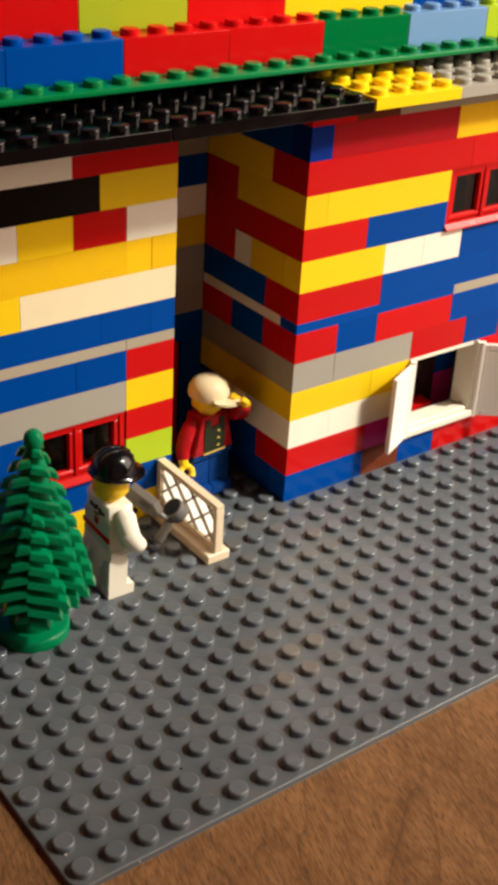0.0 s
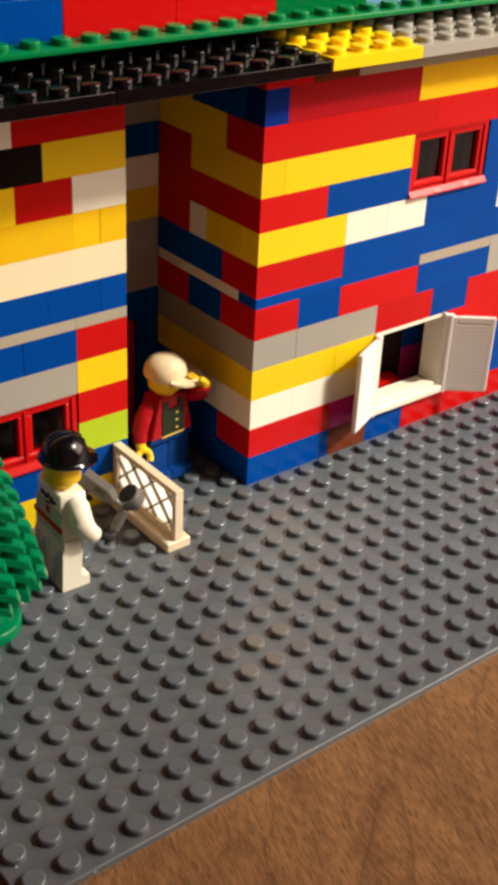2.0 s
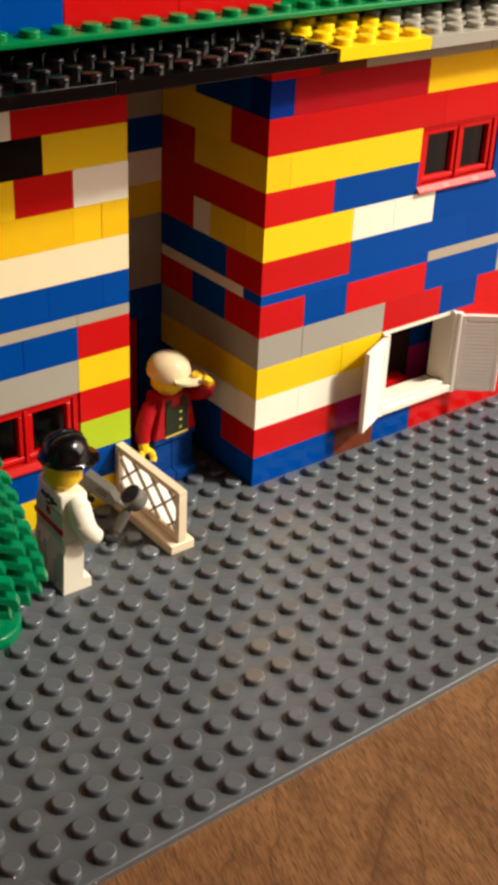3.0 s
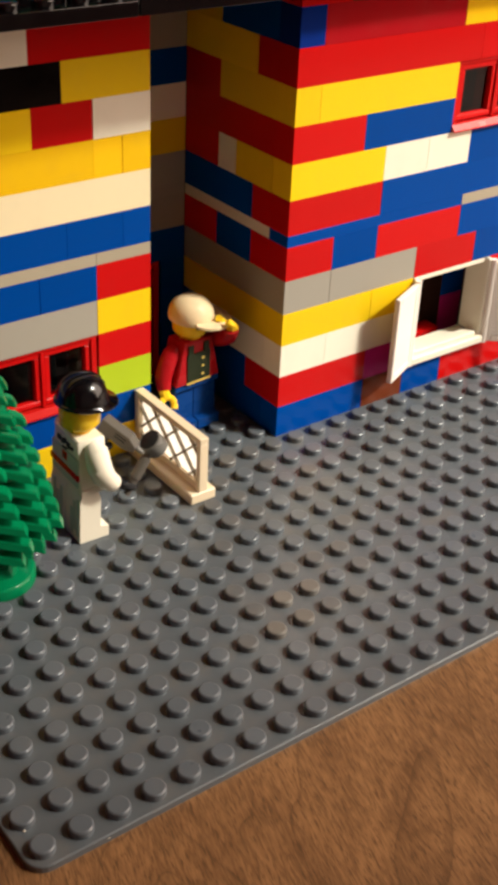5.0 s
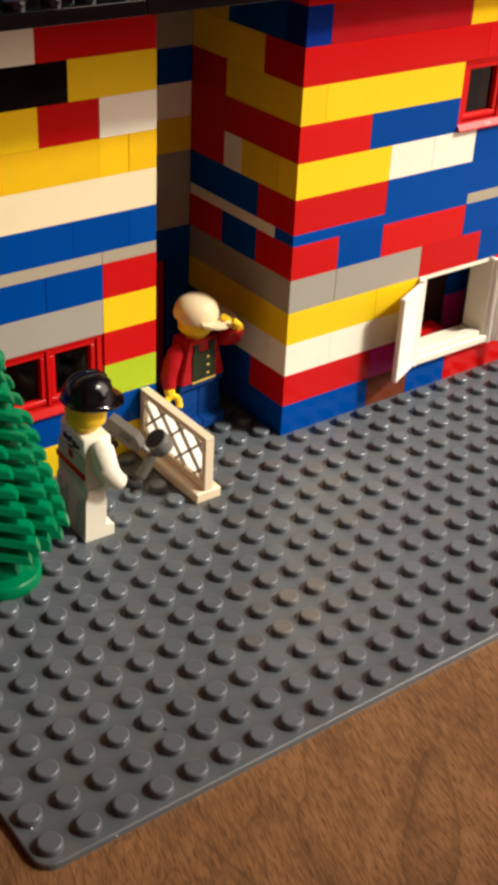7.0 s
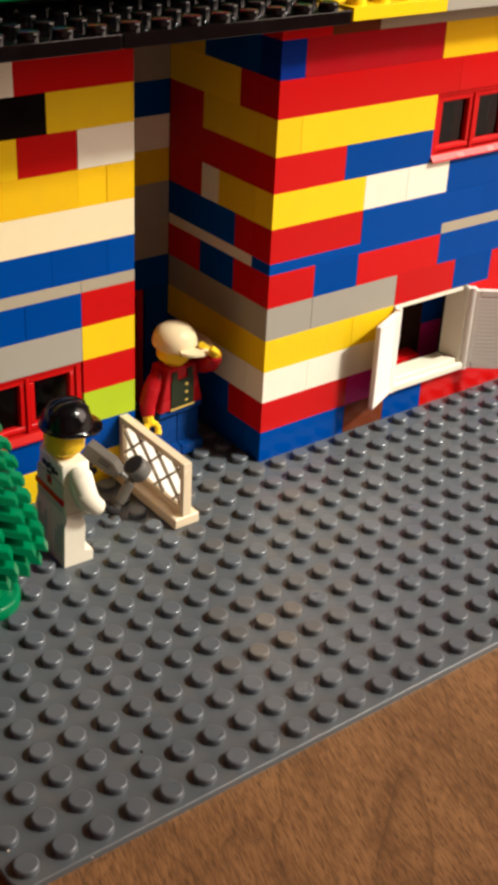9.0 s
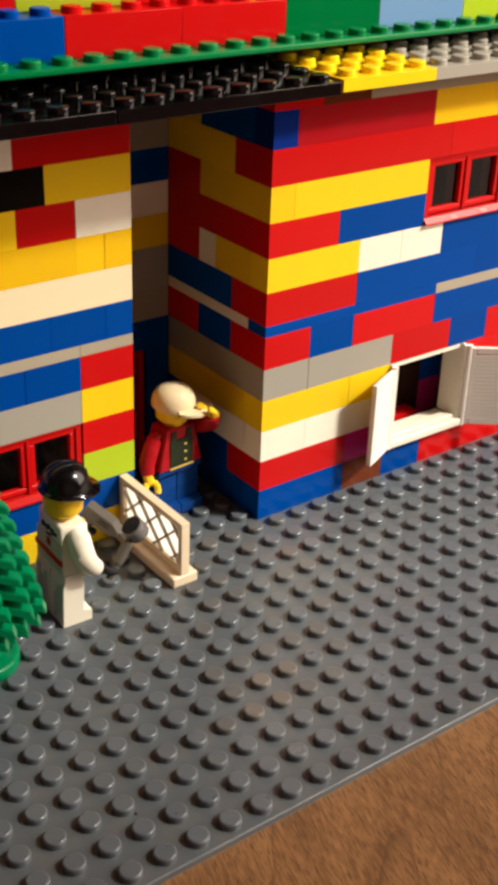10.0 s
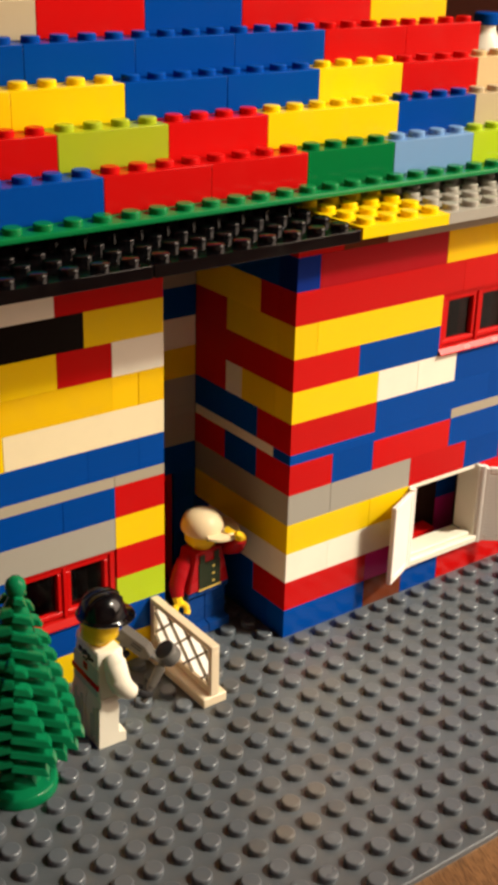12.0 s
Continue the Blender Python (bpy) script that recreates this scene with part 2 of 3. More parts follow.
def lathe(bm, profile, seg=16, mat=0, m=None, cap=True):
    """Turns rows of (radius, height) about z."""
    rings = []
    for r, z in profile:
        if r < 1e-6:
            rings.append([bm.verts.new((0, 0, z))])
        else:
            rings.append([bm.verts.new((r * math.cos(2 * math.pi * k / seg), r * math.sin(2 * math.pi * k / seg), z)) for k in range(seg)])
    made = [v for ring in rings for v in ring]
    for lo, hi in zip(rings, rings[1:]):
        for k in range(seg):
            j = (k + 1) % seg
            if len(lo) == 1 and len(hi) == 1:
                continue
            if len(lo) == 1:
                f = bm.faces.new((lo[0], hi[j], hi[k]))
            elif len(hi) == 1:
                f = bm.faces.new((lo[k], lo[j], hi[0]))
            else:
                f = bm.faces.new((lo[k], lo[j], hi[j], hi[k]))
            f.material_index = mat
    if cap:
        for ring in (rings[0], rings[-1]):
            if len(ring) > 2:
                bm.faces.new(ring).material_index = mat
    if m is not None:
        bmesh.ops.transform(bm, matrix=m, verts=made)
    return made


def tube(bm, points, radii, seg=10, mat=0):
    """A round limb along a line of points, with closed rounded ends."""
    pts = [Vector(p) for p in points]
    rings = []
    for k, p in enumerate(pts):
        way = (pts[min(k + 1, len(pts) - 1)] - pts[max(k - 1, 0)]).normalized()
        q = way.to_track_quat("Z", "Y").to_matrix()
        rings.append([bm.verts.new(p + q @ Vector((radii[k] * math.cos(2 * math.pi * i / seg), radii[k] * math.sin(2 * math.pi * i / seg), 0))) for i in range(seg)])
    for lo, hi in zip(rings, rings[1:]):
        for i in range(seg):
            bm.faces.new((lo[i], lo[(i + 1) % seg], hi[(i + 1) % seg], hi[i])).material_index = mat
    for ring in (rings[0], rings[-1]):
        bm.faces.new(ring).material_index = mat


def prism(bm, outline, lo, hi, axis="y", mat=0, m=None):
    """An outline of two coordinates pushed from lo to hi along an axis."""
    def spot(p, d):
        return {"x": (d, p[0], p[1]), "y": (p[0], d, p[1]), "z": (p[0], p[1], d)}[axis]
    a = [bm.verts.new(spot(p, lo)) for p in outline]
    b = [bm.verts.new(spot(p, hi)) for p in outline]
    fs = [bm.faces.new(a), bm.faces.new(b[::-1])]
    for k in range(len(a)):
        j = (k + 1) % len(a)
        fs.append(bm.faces.new((a[k], b[k], b[j], a[j])))
    for f in fs:
        f.material_index = mat
    if m is not None:
        bmesh.ops.transform(bm, matrix=m, verts=a + b)
    return a + b


STUD_R, STUD_H = 0.00245, 0.0017


def stud(bm, x, y, z, seg=18, mat=0, crown=0.0):
    """A stud with a rounded upper edge; crown: how far its top swells in the middle."""
    h, c = STUD_H, 0.00042
    rows = [(STUD_R, 0), (STUD_R, h - c), (STUD_R - 0.19 * c, h - 0.54 * c), (STUD_R - 0.54 * c, h - 0.19 * c), (STUD_R - c, h)]
    if crown:
        rows += [(STUD_R * 0.6, h + 0.55 * crown), (STUD_R * 0.3, h + 0.88 * crown), (0, h + crown)]
    lathe(bm, rows, seg, mat, Matrix.Translation((x, y, z)))


bricks_made = {}


def brick_mesh(nx, ny, h, colour, studs=()):
    """A brick or plate of nx by ny studs, its corner at the origin; studs: the rows of y that show their studs."""
    key = (nx, ny, round(h, 6), colour, studs)
    if key not in bricks_made:
        bm = bmesh.new()
        g = 0.00003
        round_off = 0.0004 if h < 0.002 else (0.00024 if studs and h > 0.005 else 0.0001 if studs else 0.0)
        box(bm, (g, g, 0.00002), (nx * U - g, ny * U - g, h - 0.00002), round_off, seg=3 if h < 0.002 else 2)
        if not studs:
            upright = [e for e in bm.edges if abs(e.verts[0].co.z - e.verts[1].co.z) > h / 2]
            bmesh.ops.bevel(bm, geom=upright, offset=0.00006, segments=1, affect="EDGES")
        for j in studs:
            for i in range(int(nx)):
                stud(bm, (i + 0.5) * U, (j + 0.5) * U, h - 0.00003, crown=0.00016 if colour == "eaves" else 0.0)
        bricks_made[key] = mesh_of(bm, "brick", C[colour], 21 if studs else None)
    return bricks_made[key]


rng = random.Random(4)


def lay(parent, colour, x, y, z, nx, ny, h=B, studs=(), name="brick"):
    ob = new(name, brick_mesh(nx, ny, h, colour, studs))
    ob.parent = parent
    s = 0.00005
    ob.location = (x * U + rng.uniform(-s, s), y * U + rng.uniform(-s, s) * 0.3, z)
    return ob


# floors of the courses: six bricks, one plate, six bricks
LEVEL = {k: (k - 1) * B for k in range(1, 7)}
LEVEL |= {k: (k - 1) * B + P for k in range(7, 13)}
LEVEL["p"] = 6 * B
TOP = 12 * B + P

# ---------------------------------------------------------------- room
def structure(name, bm, mat, label, category):
    return tagged(new(name, mesh_of(bm, name, mat)), label, category, kind="structure")


RX0, RX1, RY0, RY1, RZ0, RZ1 = -1.6, 1.2, -2.2, 1.5, -0.76, 2.1
bm = bmesh.new()
box(bm, (RX0 - 0.1, RY0 - 0.1, RZ0 - 0.1), (RX1 + 0.1, RY1 + 0.1, RZ0))
structure("floor", bm, FLOOR_WOOD, "brown timber floor of the room", "floor")
bm = bmesh.new()
box(bm, (RX0 - 0.1, RY0 - 0.1, RZ1), (RX1 + 0.1, RY1 + 0.1, RZ1 + 0.1))
structure("ceiling", bm, CEILING_PAINT, "unseen tan ceiling that tints bounced light", "ceiling")
for nm, a, b in (("wall_west", (RX0 - 0.1, RY0, RZ0), (RX0, RY1, RZ1)), ("wall_north", (RX0 - 0.1, RY1, RZ0), (RX1 + 0.1, RY1 + 0.1, RZ1)),
                 ("wall_south", (RX0 - 0.1, RY0 - 0.1, RZ0), (RX1 + 0.1, RY0, RZ1))):
    bm = bmesh.new()
    box(bm, a, b)
    structure(nm, bm, {"wall_west": DARK_PAINT, "wall_north": NORTH_PAINT, "wall_south": SOUTH_PAINT}.get(nm, WALL_PAINT), {"wall_west": "unseen red-brown wall that tints bounced light", "wall_north": "plain brown painted room wall"}.get(nm, "unseen pale wall added to bounce light"), "wall")
# added opening; its south jamb cuts some sun from the baseplate's near corner
WY0, WY1, WZ0, WZ1 = -1.24, -0.05, 0.03, 1.98
bm = bmesh.new()
box(bm, (RX1, RY0, RZ0), (RX1 + 0.1, WY0, RZ1))
box(bm, (RX1, WY1, RZ0), (RX1 + 0.1, RY1, RZ1))
box(bm, (RX1, WY0, RZ0), (RX1 + 0.1, WY1, WZ0))
box(bm, (RX1, WY0, WZ1), (RX1 + 0.1, WY1, RZ1))
structure("wall_east", bm, WALL_PAINT, "pale painted room wall with a window opening", "wall")

# ---------------------------------------------------------------- table
TZ = -0.0016
table = empty("table", (0.2, 0.1, RZ0), "brown stained wooden table with dark grain flecks", "table")
bm = bmesh.new()
box(bm, (-0.75, -0.32, 0.72), (0.75, 0.62, TZ - RZ0), 0.003, seg=2)
top = part("tabletop", bm, TABLE_WOOD, table)
for sx in (-0.68, 0.68):
    for sy in (-0.25, 0.55):
        bm = bmesh.new()
        box(bm, (sx - 0.03, sy - 0.03, 0), (sx + 0.03, sy + 0.03, 0.72), 0.003)
        part("leg", bm, TABLE_WOOD, table)

# ---------------------------------------------------------------- house
house = empty("toy_brick_house", (0, 0, 0), "multicoloured toy brick house with a stepped roof on a grey baseplate", "toy house")


def lining(name, boxes, label=""):
    bm = bmesh.new()
    for a, b in boxes:
        box(bm, (a[0] * U, a[1] * U, a[2]), (b[0] * U, b[1] * U, b[2]))
    return part(name, bm, C["lining"], house, label)


IN = 0.25
front_wall = lining("front_wall", [((17, 13.01, 0), (22, 13 + IN, TOP)), ((26, 13.01, 0), (31, 13 + IN, TOP)), ((22, 13.01, 4 * B), (26, 13 + IN, LEVEL[9])),
                                   ((22, 13.01, 0), (26, 13 + IN, B)), ((22, 13.01, LEVEL[11]), (26, 13 + IN, TOP)),
                                   ((22, 13.01, LEVEL[9]), (23, 13 + IN, LEVEL[11]))], "wall of mixed red blue and yellow bricks")
side_wall = lining("side_wall", [((17.01, 13 + IN, 0), (17 + IN, 18, TOP))], "shaded wall of mixed bricks beside the recess")
wing_wall = lining("wing_wall", [((1, 15.01, 0), (6, 15 + IN, TOP)), ((10, 15.01, 0), (12, 15 + IN, TOP)), ((6, 15.01, 4 * B), (10, 15 + IN, TOP)), ((6, 15.01, 0), (10, 15 + IN, 2 * B))],
                   "wall of mixed bricks with a low red window")
recess_wall = lining("recess_wall", [((10.9, 19.01, 0), (17, 19 + IN, TOP))], "recessed wall of mixed bricks with a red door")
back_wall = lining("back_wall", [((0, 31, 0), (32, 32, TOP)), ((0, 14, 0), (1, 31, TOP)), ((31, 13, 0), (32, 31, TOP)), ((11, 15.01, 0), (12, 18, TOP))])

# front of the tower: (colour, first stud, last stud), counted from its corner
FRONT = {
    1: "blue 0 4, brown 4 6, blue 6 8, red 8 12, red 12 16",
    2: "red 0 4, magenta 4 6, blue 10 12, blue 12 16",
    3: "white 0 2, white 2 6, blue 10 14, red 14 16",
    4: "yellow 0 4, yellow 4 6, red 10 13, red 13 16",
    5: "grey 0 2, grey 2 6, red 6 9, blue 9 11, red 11 15, red 15 16",
    6: "red 0 2, blue 2 4, red 4 8, blue 8 12, grey 12 16",
    "p": "blue 0 8, taupe 8 12, grey 12 16",
    7: "red 0 4, blue 4 10, blue 10 16",
    8: "yellow 0 4, white 4 6, white 6 8, blue 8 12, white 12 16",
    9: "red 0 3, blue 3 7, blue 11 15, blue 15 16",
    10: "yellow 0 1, yellow 1 7, blue 11 13, blue 13 16",
    11: "red 0 8, red 8 16",
    # course below the eaves: its shade is painted as darker red and blue
    12: "navy 0 1, old_red 1 7, amber 7 11, amber 11 16",
}
# side of the tower: studs of depth, counted from the table's edge
SIDE = {
    1: "blue 13 18", 2: "red 13 14, blue 14 18", 3: "white 13 17, blue 17 18", 4: "yellow 13 18", 5: "grey 13 18",
    6: "red 13 14, blue 14 16, red 16 18", "p": "white 13 18", 7: "red 13 14, blue 14 18", 8: "yellow 13 15, white 15 16, red 16 18",
    9: "red 13 18", 10: "yellow 13 16, red 16 18", 11: "red 13 14, yellow 14 18", 12: "blue 13 16, yellow 16 18",
}
WING = {
    1: "yellow 1 6, yellow 6 12", 2: "blue 1 6, blue 6 12", 3: "blue 1 6, lime 10 12", 4: "blue 1 6, red 10 12",
    5: "grey 1 4, grey 4 10, yellow 10 12", 6: "blue 1 4, blue 4 8, blue 8 10, red 10 12", "p": "taupe 1 4, taupe 4 10, taupe 10 12",
    7: "blue 1 3, blue 3 9, blue 9 11, blue 11 12", 8: "yellow 1 6, ivory 6 12", 9: "amber 1 4, amber 4 10, amber 10 11, amber 11 12",
    10: "white 1 6, yellow 6 8, red 8 10, white 10 12", 11: "black 1 3, black 3 9, yellow 9 12", 12: "white 1 4, white 4 8, red 8 12",
}
RECESS = {
    1: "blue 15 16", 2: "blue 15 16", 3: "blue 15 16", 4: "blue 15 16", 5: "blue 12 16", 6: "grey 12 16", "p": "grey 12 16", 7: "grey 12 16",
    8: "yellow 12 16", 9: "white 12 16", 10: "blue 12 16", 11: "grey 12 16", 12: "yellow 12 16",
}


def runs(text):
    for item in text.split(","):
        colour, a, b = item.split()
        yield colour, float(a), float(b)


def height(k):
    return P if k == "p" else B


# ---------------------------------------------------------------- windows
def two_pane_window(x, y, z, sill):
    """A red frame four studs wide and two bricks high with two panes and a sill."""
    win = part("window", mesh_of(frame_mesh(), "window", C["red"], 40), None, house, "glossy red two-pane window frame", at=(x * U, y * U, z))
    for k in range(2):
        bm = bmesh.new()
        x0 = (0.0020 if k == 0 else 0.0166)
        # casement
        for a, b in (((0, 0, 0), (0.0134, 0.0022, 0.0016)), ((0, 0, 0.0138), (0.0134, 0.0022, 0.0154)), ((0, 0.0001, 0.0016), (0.0016, 0.0021, 0.0138)), ((0.0118, 0.0001, 0.0016), (0.0134, 0.0021, 0.0138))):
            box(bm, a, b, 0.0003)
        cas = part("casement", bm, C["red"], win, at=(x0, 0.0004, 0.0026))
        bm = bmesh.new()
        box(bm, (x0 + 0.0012, 0.0018, 0.0036), (x0 + 0.0122, 0.0023, 0.017))
        pane = part("pane", bm, GLASS, win, "dark tinted plastic pane")
        pane.visible_shadow = False
    bm = bmesh.new()
    prism(bm, [(-0.0017, 0.0002), (-0.0017, 0.0006), (-0.0004, 0.0020), (0.0020, 0.0022), (0.0020, 0.0002)], -0.0002, 4 * U + 0.0002, "x")
    shelf = part("sill", bm, C[sill], win)
    if sill == "sill":
        # two rubbed spots on its slope
        for x0 in (0.0098, 0.0222):
            bm = bmesh.new()
            prism(bm, [(-0.00172, 0.00062), (-0.00080, 0.00160), (-0.00078, 0.00166), (-0.00176, 0.00066)], x0, x0 + 0.0026, "x")
            part("rubbed_spot", bm, C["rubbed"], shelf, "pale rubbed spot")
    return win


def frame_mesh():
    bm = bmesh.new()
    w, h = 4 * U, 2 * B
    for a, b in (((0.0001, 0, 0.0022), (0.0019, 0.0078, h - 0.0012)), ((w - 0.0019, 0, 0.0022), (w - 0.0001, 0.0078, h - 0.0012)),
                 ((0.0001, 0, h - 0.0012), (w - 0.0001, 0.0078, h - 0.0001)), ((w / 2 - 0.0006, 0, 0.0022), (w / 2 + 0.0006, 0.0078, h - 0.0012)),
                 ((0.0001, 0.002, 0.0001), (w - 0.0001, 0.0078, 0.0022))):
        box(bm, a, b, 0.0002)
    return bm


two_pane_window(23, 12.06, LEVEL[9], "sill")
two_pane_window(6, 14.06, LEVEL[3], "matt_red")

# white window with open shutters
WW, WH = 4 * U, 3 * B - 0.0003
bm = bmesh.new()
for a, b in (((0.0001, -0.0010, 0.0029), (0.0017, 0.0078, WH)), ((WW - 0.0017, -0.0014, 0.0029), (WW - 0.0001, 0.0078, WH)),
             ((0.0017, 0.0003, WH - 0.0016), (WW - 0.0017, 0.0078, WH)), ((0.0017, 0.0012, 0.0001), (WW - 0.0017, 0.0078, 0.0030))):
    box(bm, a, b, 0.0003)
white_window = part("window", bm, C["white"], house, "white plastic window with two open shutters", at=(22 * U, 12 * U, B))
bm = bmesh.new()
box(bm, (0.0006, -0.0022, 0.0002), (WW + 0.0006, 0.0012, 0.0028), 0.0004)
box(bm, (0.0025, -0.0008, 0.0028), (WW - 0.0025, 0.0030, 0.0042), 0.0003)
part("sill", bm, C["white"], white_window)


def shutter(hinge, angle, mirrored):
    """A slatted shutter hung at its hinge, seen flat along +x before it turns."""
    w, h, t = 0.0146, 0.0268, 0.0016
    s = -1 if mirrored else 1
    bm = bmesh.new()
    box(bm, (0, -t / 2, 0), (0.0022, t / 2, h), 0.00025)
    box(bm, (w - 0.0018, -t / 2, 0), (w, t / 2, h), 0.00025)
    box(bm, (0.0022, -t / 2, h - 0.0022), (w - 0.0018, t / 2, h), 0.00025)
    box(bm, (0.0022, -t / 2, 0), (w - 0.0018, t / 2, 0.0022), 0.00025)
    box(bm, (0.002, 0.0002, 0.002), (w - 0.0016, t / 2 - 0.0002, h - 0.002))
    ribs = [(0.0003, h - 0.002), (0.0003, 0.002)]
    for k in range(17):
        z = 0.0024 + k * 0.00131
        ribs += [(-t / 2, z), (-t / 2 + 0.00006, z + 0.0010)]
    prism(bm, ribs, 0.0018, w - 0.0014, "x")
    lathe(bm, [(0.0011, -0.0004), (0.0011, h + 0.0006)], 10)
    ob = part("shutter", bm, SHUTTER, white_window, at=hinge)
    ob.rotation_euler = (0, 0, radians(angle))
    return ob


shutter((0.0010, -0.0012, 0.0007), 180 + 24, True)
shutter((WW + 0.0004, -0.0016, 0.0007), -37, False)

# door in the recess
door = part("door", mesh_of(bmesh.new(), "door", C["red"]), None, house, "dark red toy door in the recess", at=(11 * U, 18.1 * U, 0))
bm = bmesh.new()
DW, DH = 4 * U, 4 * B - 0.0002
for a, b in (((0, 0, 0), (0.0022, 0.007, DH)), ((DW - 0.0022, 0, 0), (DW - 0.0001, 0.007, DH)), ((0.0022, 0, DH - 0.0024), (DW - 0.0022, 0.007, DH))):
    box(bm, a, b, 0.0003)
part("door_frame", bm, C["red"], door)
bm = bmesh.new()
box(bm, (0.0024, 0.002, 0.0002), (DW - 0.0024, 0.0038, DH - 0.0026), 0.0003)
for z0, z1 in ((0.003, 0.016), (0.019, 0.033)):
    box(bm, (0.005, 0.0014, z0), (DW - 0.005, 0.0021, z1), 0.0004)
part("door_leaf", bm, C["dark_red"], door)

# ---------------------------------------------------------------- tree
def toy_tree(x, y):
    tree = empty("toy_pine_tree", (x * U, y * U, 0), "glossy green plastic toy pine tree on a round base", "toy tree")
    bm = bmesh.new()
    r = 0.0098
    lathe(bm, [(r, 0.0002), (r, 0.0026), (r - 0.0004, 0.0031), (r - 0.0008, 0.0033), (0, 0.0033)], 36)
    part("base", bm, C["tree"], tree, smooth=40)
    bm = bmesh.new()
    lathe(bm, [(0.0060, 0.0033), (0.0060, 0.0080), (0.0082, 0.0105), (0.0084, 0.0150), (0.0074, 0.024), (0.0060, 0.036), (0.0040, 0.047), (0.0030, 0.0530), (0.0016, 0.0558), (0.0023, 0.0568), (0.0025, 0.0582), (0.0022, 0.0596), (0.0013, 0.0606), (0, 0.0609)], 20)
    trunk = part("trunk", bm, C["tree"], tree, smooth=40)
    trunk.rotation_euler = (radians(1.7), radians(1.6), 0)
    along = Matrix.Rotation(radians(-27), 4, "Z")
    tier = 0.0042
    for k in range(-1, 10):
        z, reach = 0.0163 + tier * k, (0.0120, 0.0148, 0.0163)[k + 1] if k < 2 else 0.0182 - 0.00146 * k - 0.0006 * max(0, k - 7)
        gap = 0.0056 * min(1.0, 0.25 + 0.75 * reach / 0.0130)
        wide, tall = 0.38 * gap, 0.0020 - 0.00002 * k
        # rows of fingers drawn out along one line, every other row set half a tier higher
        for c in (-3, -2, -1, 0, 1, 2, 3):
            side = c * gap
            if abs(side) > reach * 0.97:
                continue
            tip = 0.5 * math.sqrt(reach ** 2 - side ** 2) + 0.5 * (reach - 0.90 * abs(side)) + 0.0008
            sink = -0.06 * abs(side) + (0.5 * tier if c % 2 else 0.0)
            # blunt finger whose crown and tip are drawn in a little
            bm = bmesh.new()
            start = (-0.18, 0.0, 0.15)[(side > 0) - (side < 0) + 1] * tip
            vs = box(bm, (start, side - wide, -tall / 2), (tip, side + wide, tall / 2))
            for v in vs:
                if v.co.z > 0:
                    v.co.y = side + (v.co.y - side) * 0.80
                    if v.co.x > 0.7 * tip:
                        v.co.x -= 0.0016
                elif v.co.x > 0.7 * tip:
                    v.co.y = side + (v.co.y - side) * 0.94
            bmesh.ops.bevel(bm, geom=bm.edges[:], offset=0.00022, segments=2, affect="EDGES")
            me = mesh_of(bm, "branch", C["tree"], 40)
            for half in (0, math.pi)[:2 if k < 9 else 1]:
                ob = part("branch", me, None, trunk)
                step = 0.0 if half == 0 else 0.0021
                ob.matrix_local = Matrix.Translation((0, 0, z + sink + step)) @ along @ Matrix.Rotation(half, 4, "Z") @ Matrix.Rotation(radians((15, 15, 13, 10)[abs(c)]), 4, "Y")
    return tree


toy_tree(4.05, 10.1)

# ---------------------------------------------------------------- lattice fence
fence = empty("toy_lattice_fence", (11 * U, 10 * U, 0), "cream white toy lattice fence panel standing on the baseplate", "toy fence")
FL = 4 * U
bm = bmesh.new()
box(bm, (0.0001, 0.0001, 0.0001), (U - 0.0001, FL - 0.0001, P), 0.0003)
part("base", bm, C["fence"], fence)
X0, X1 = 0.0030, 0.0050
FT = 2 * B
bm = bmesh.new()
box(bm, (X0 - 0.0003, 0.0003, P), (X1 + 0.0003, 0.0020, FT - 0.0018), 0.0001)
part("post", bm, C["fence"], fence)
bm = bmesh.new()
box(bm, (X0 - 0.0003, FL - 0.0020, P), (X1 + 0.0003, FL - 0.0003, FT - 0.0018), 0.0001)
part("post", bm, C["fence"], fence)
bm = bmesh.new()
box(bm, (X0 - 0.0003, 0.0003, FT - 0.0018), (X1 + 0.0003, FL - 0.0003, FT), 0.0001)
part("rail", bm, C["fence"], fence)
bm = bmesh.new()
box(bm, (X0 + 0.0001, 0.0020, P), (X1, FL - 0.0020, P + 0.0020), 0.0001)
part("lower_rail", bm, C["fence"], fence)
bm = bmesh.new()
box(bm, (X1 - 0.0009, 0.0018, P + 0.0019), (X1 - 0.0003, FL - 0.0018, FT - 0.0016))
part("panel", bm, MILKY, fence, "thin milky panel lit from behind")
ya, yb, za, zb = 0.0020, FL - 0.0020, P + 0.0020, FT - 0.0018
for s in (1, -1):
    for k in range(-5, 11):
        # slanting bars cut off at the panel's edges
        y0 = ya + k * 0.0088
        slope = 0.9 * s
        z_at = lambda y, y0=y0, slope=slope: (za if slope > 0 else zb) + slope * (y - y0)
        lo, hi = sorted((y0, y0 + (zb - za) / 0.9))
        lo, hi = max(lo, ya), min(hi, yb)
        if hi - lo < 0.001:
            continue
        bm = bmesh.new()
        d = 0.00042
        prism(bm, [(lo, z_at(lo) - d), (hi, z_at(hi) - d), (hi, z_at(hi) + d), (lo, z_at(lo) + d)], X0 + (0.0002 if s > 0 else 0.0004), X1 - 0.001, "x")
        # darker tan than the fence itself: the bars' shade is in this colour
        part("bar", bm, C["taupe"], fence)


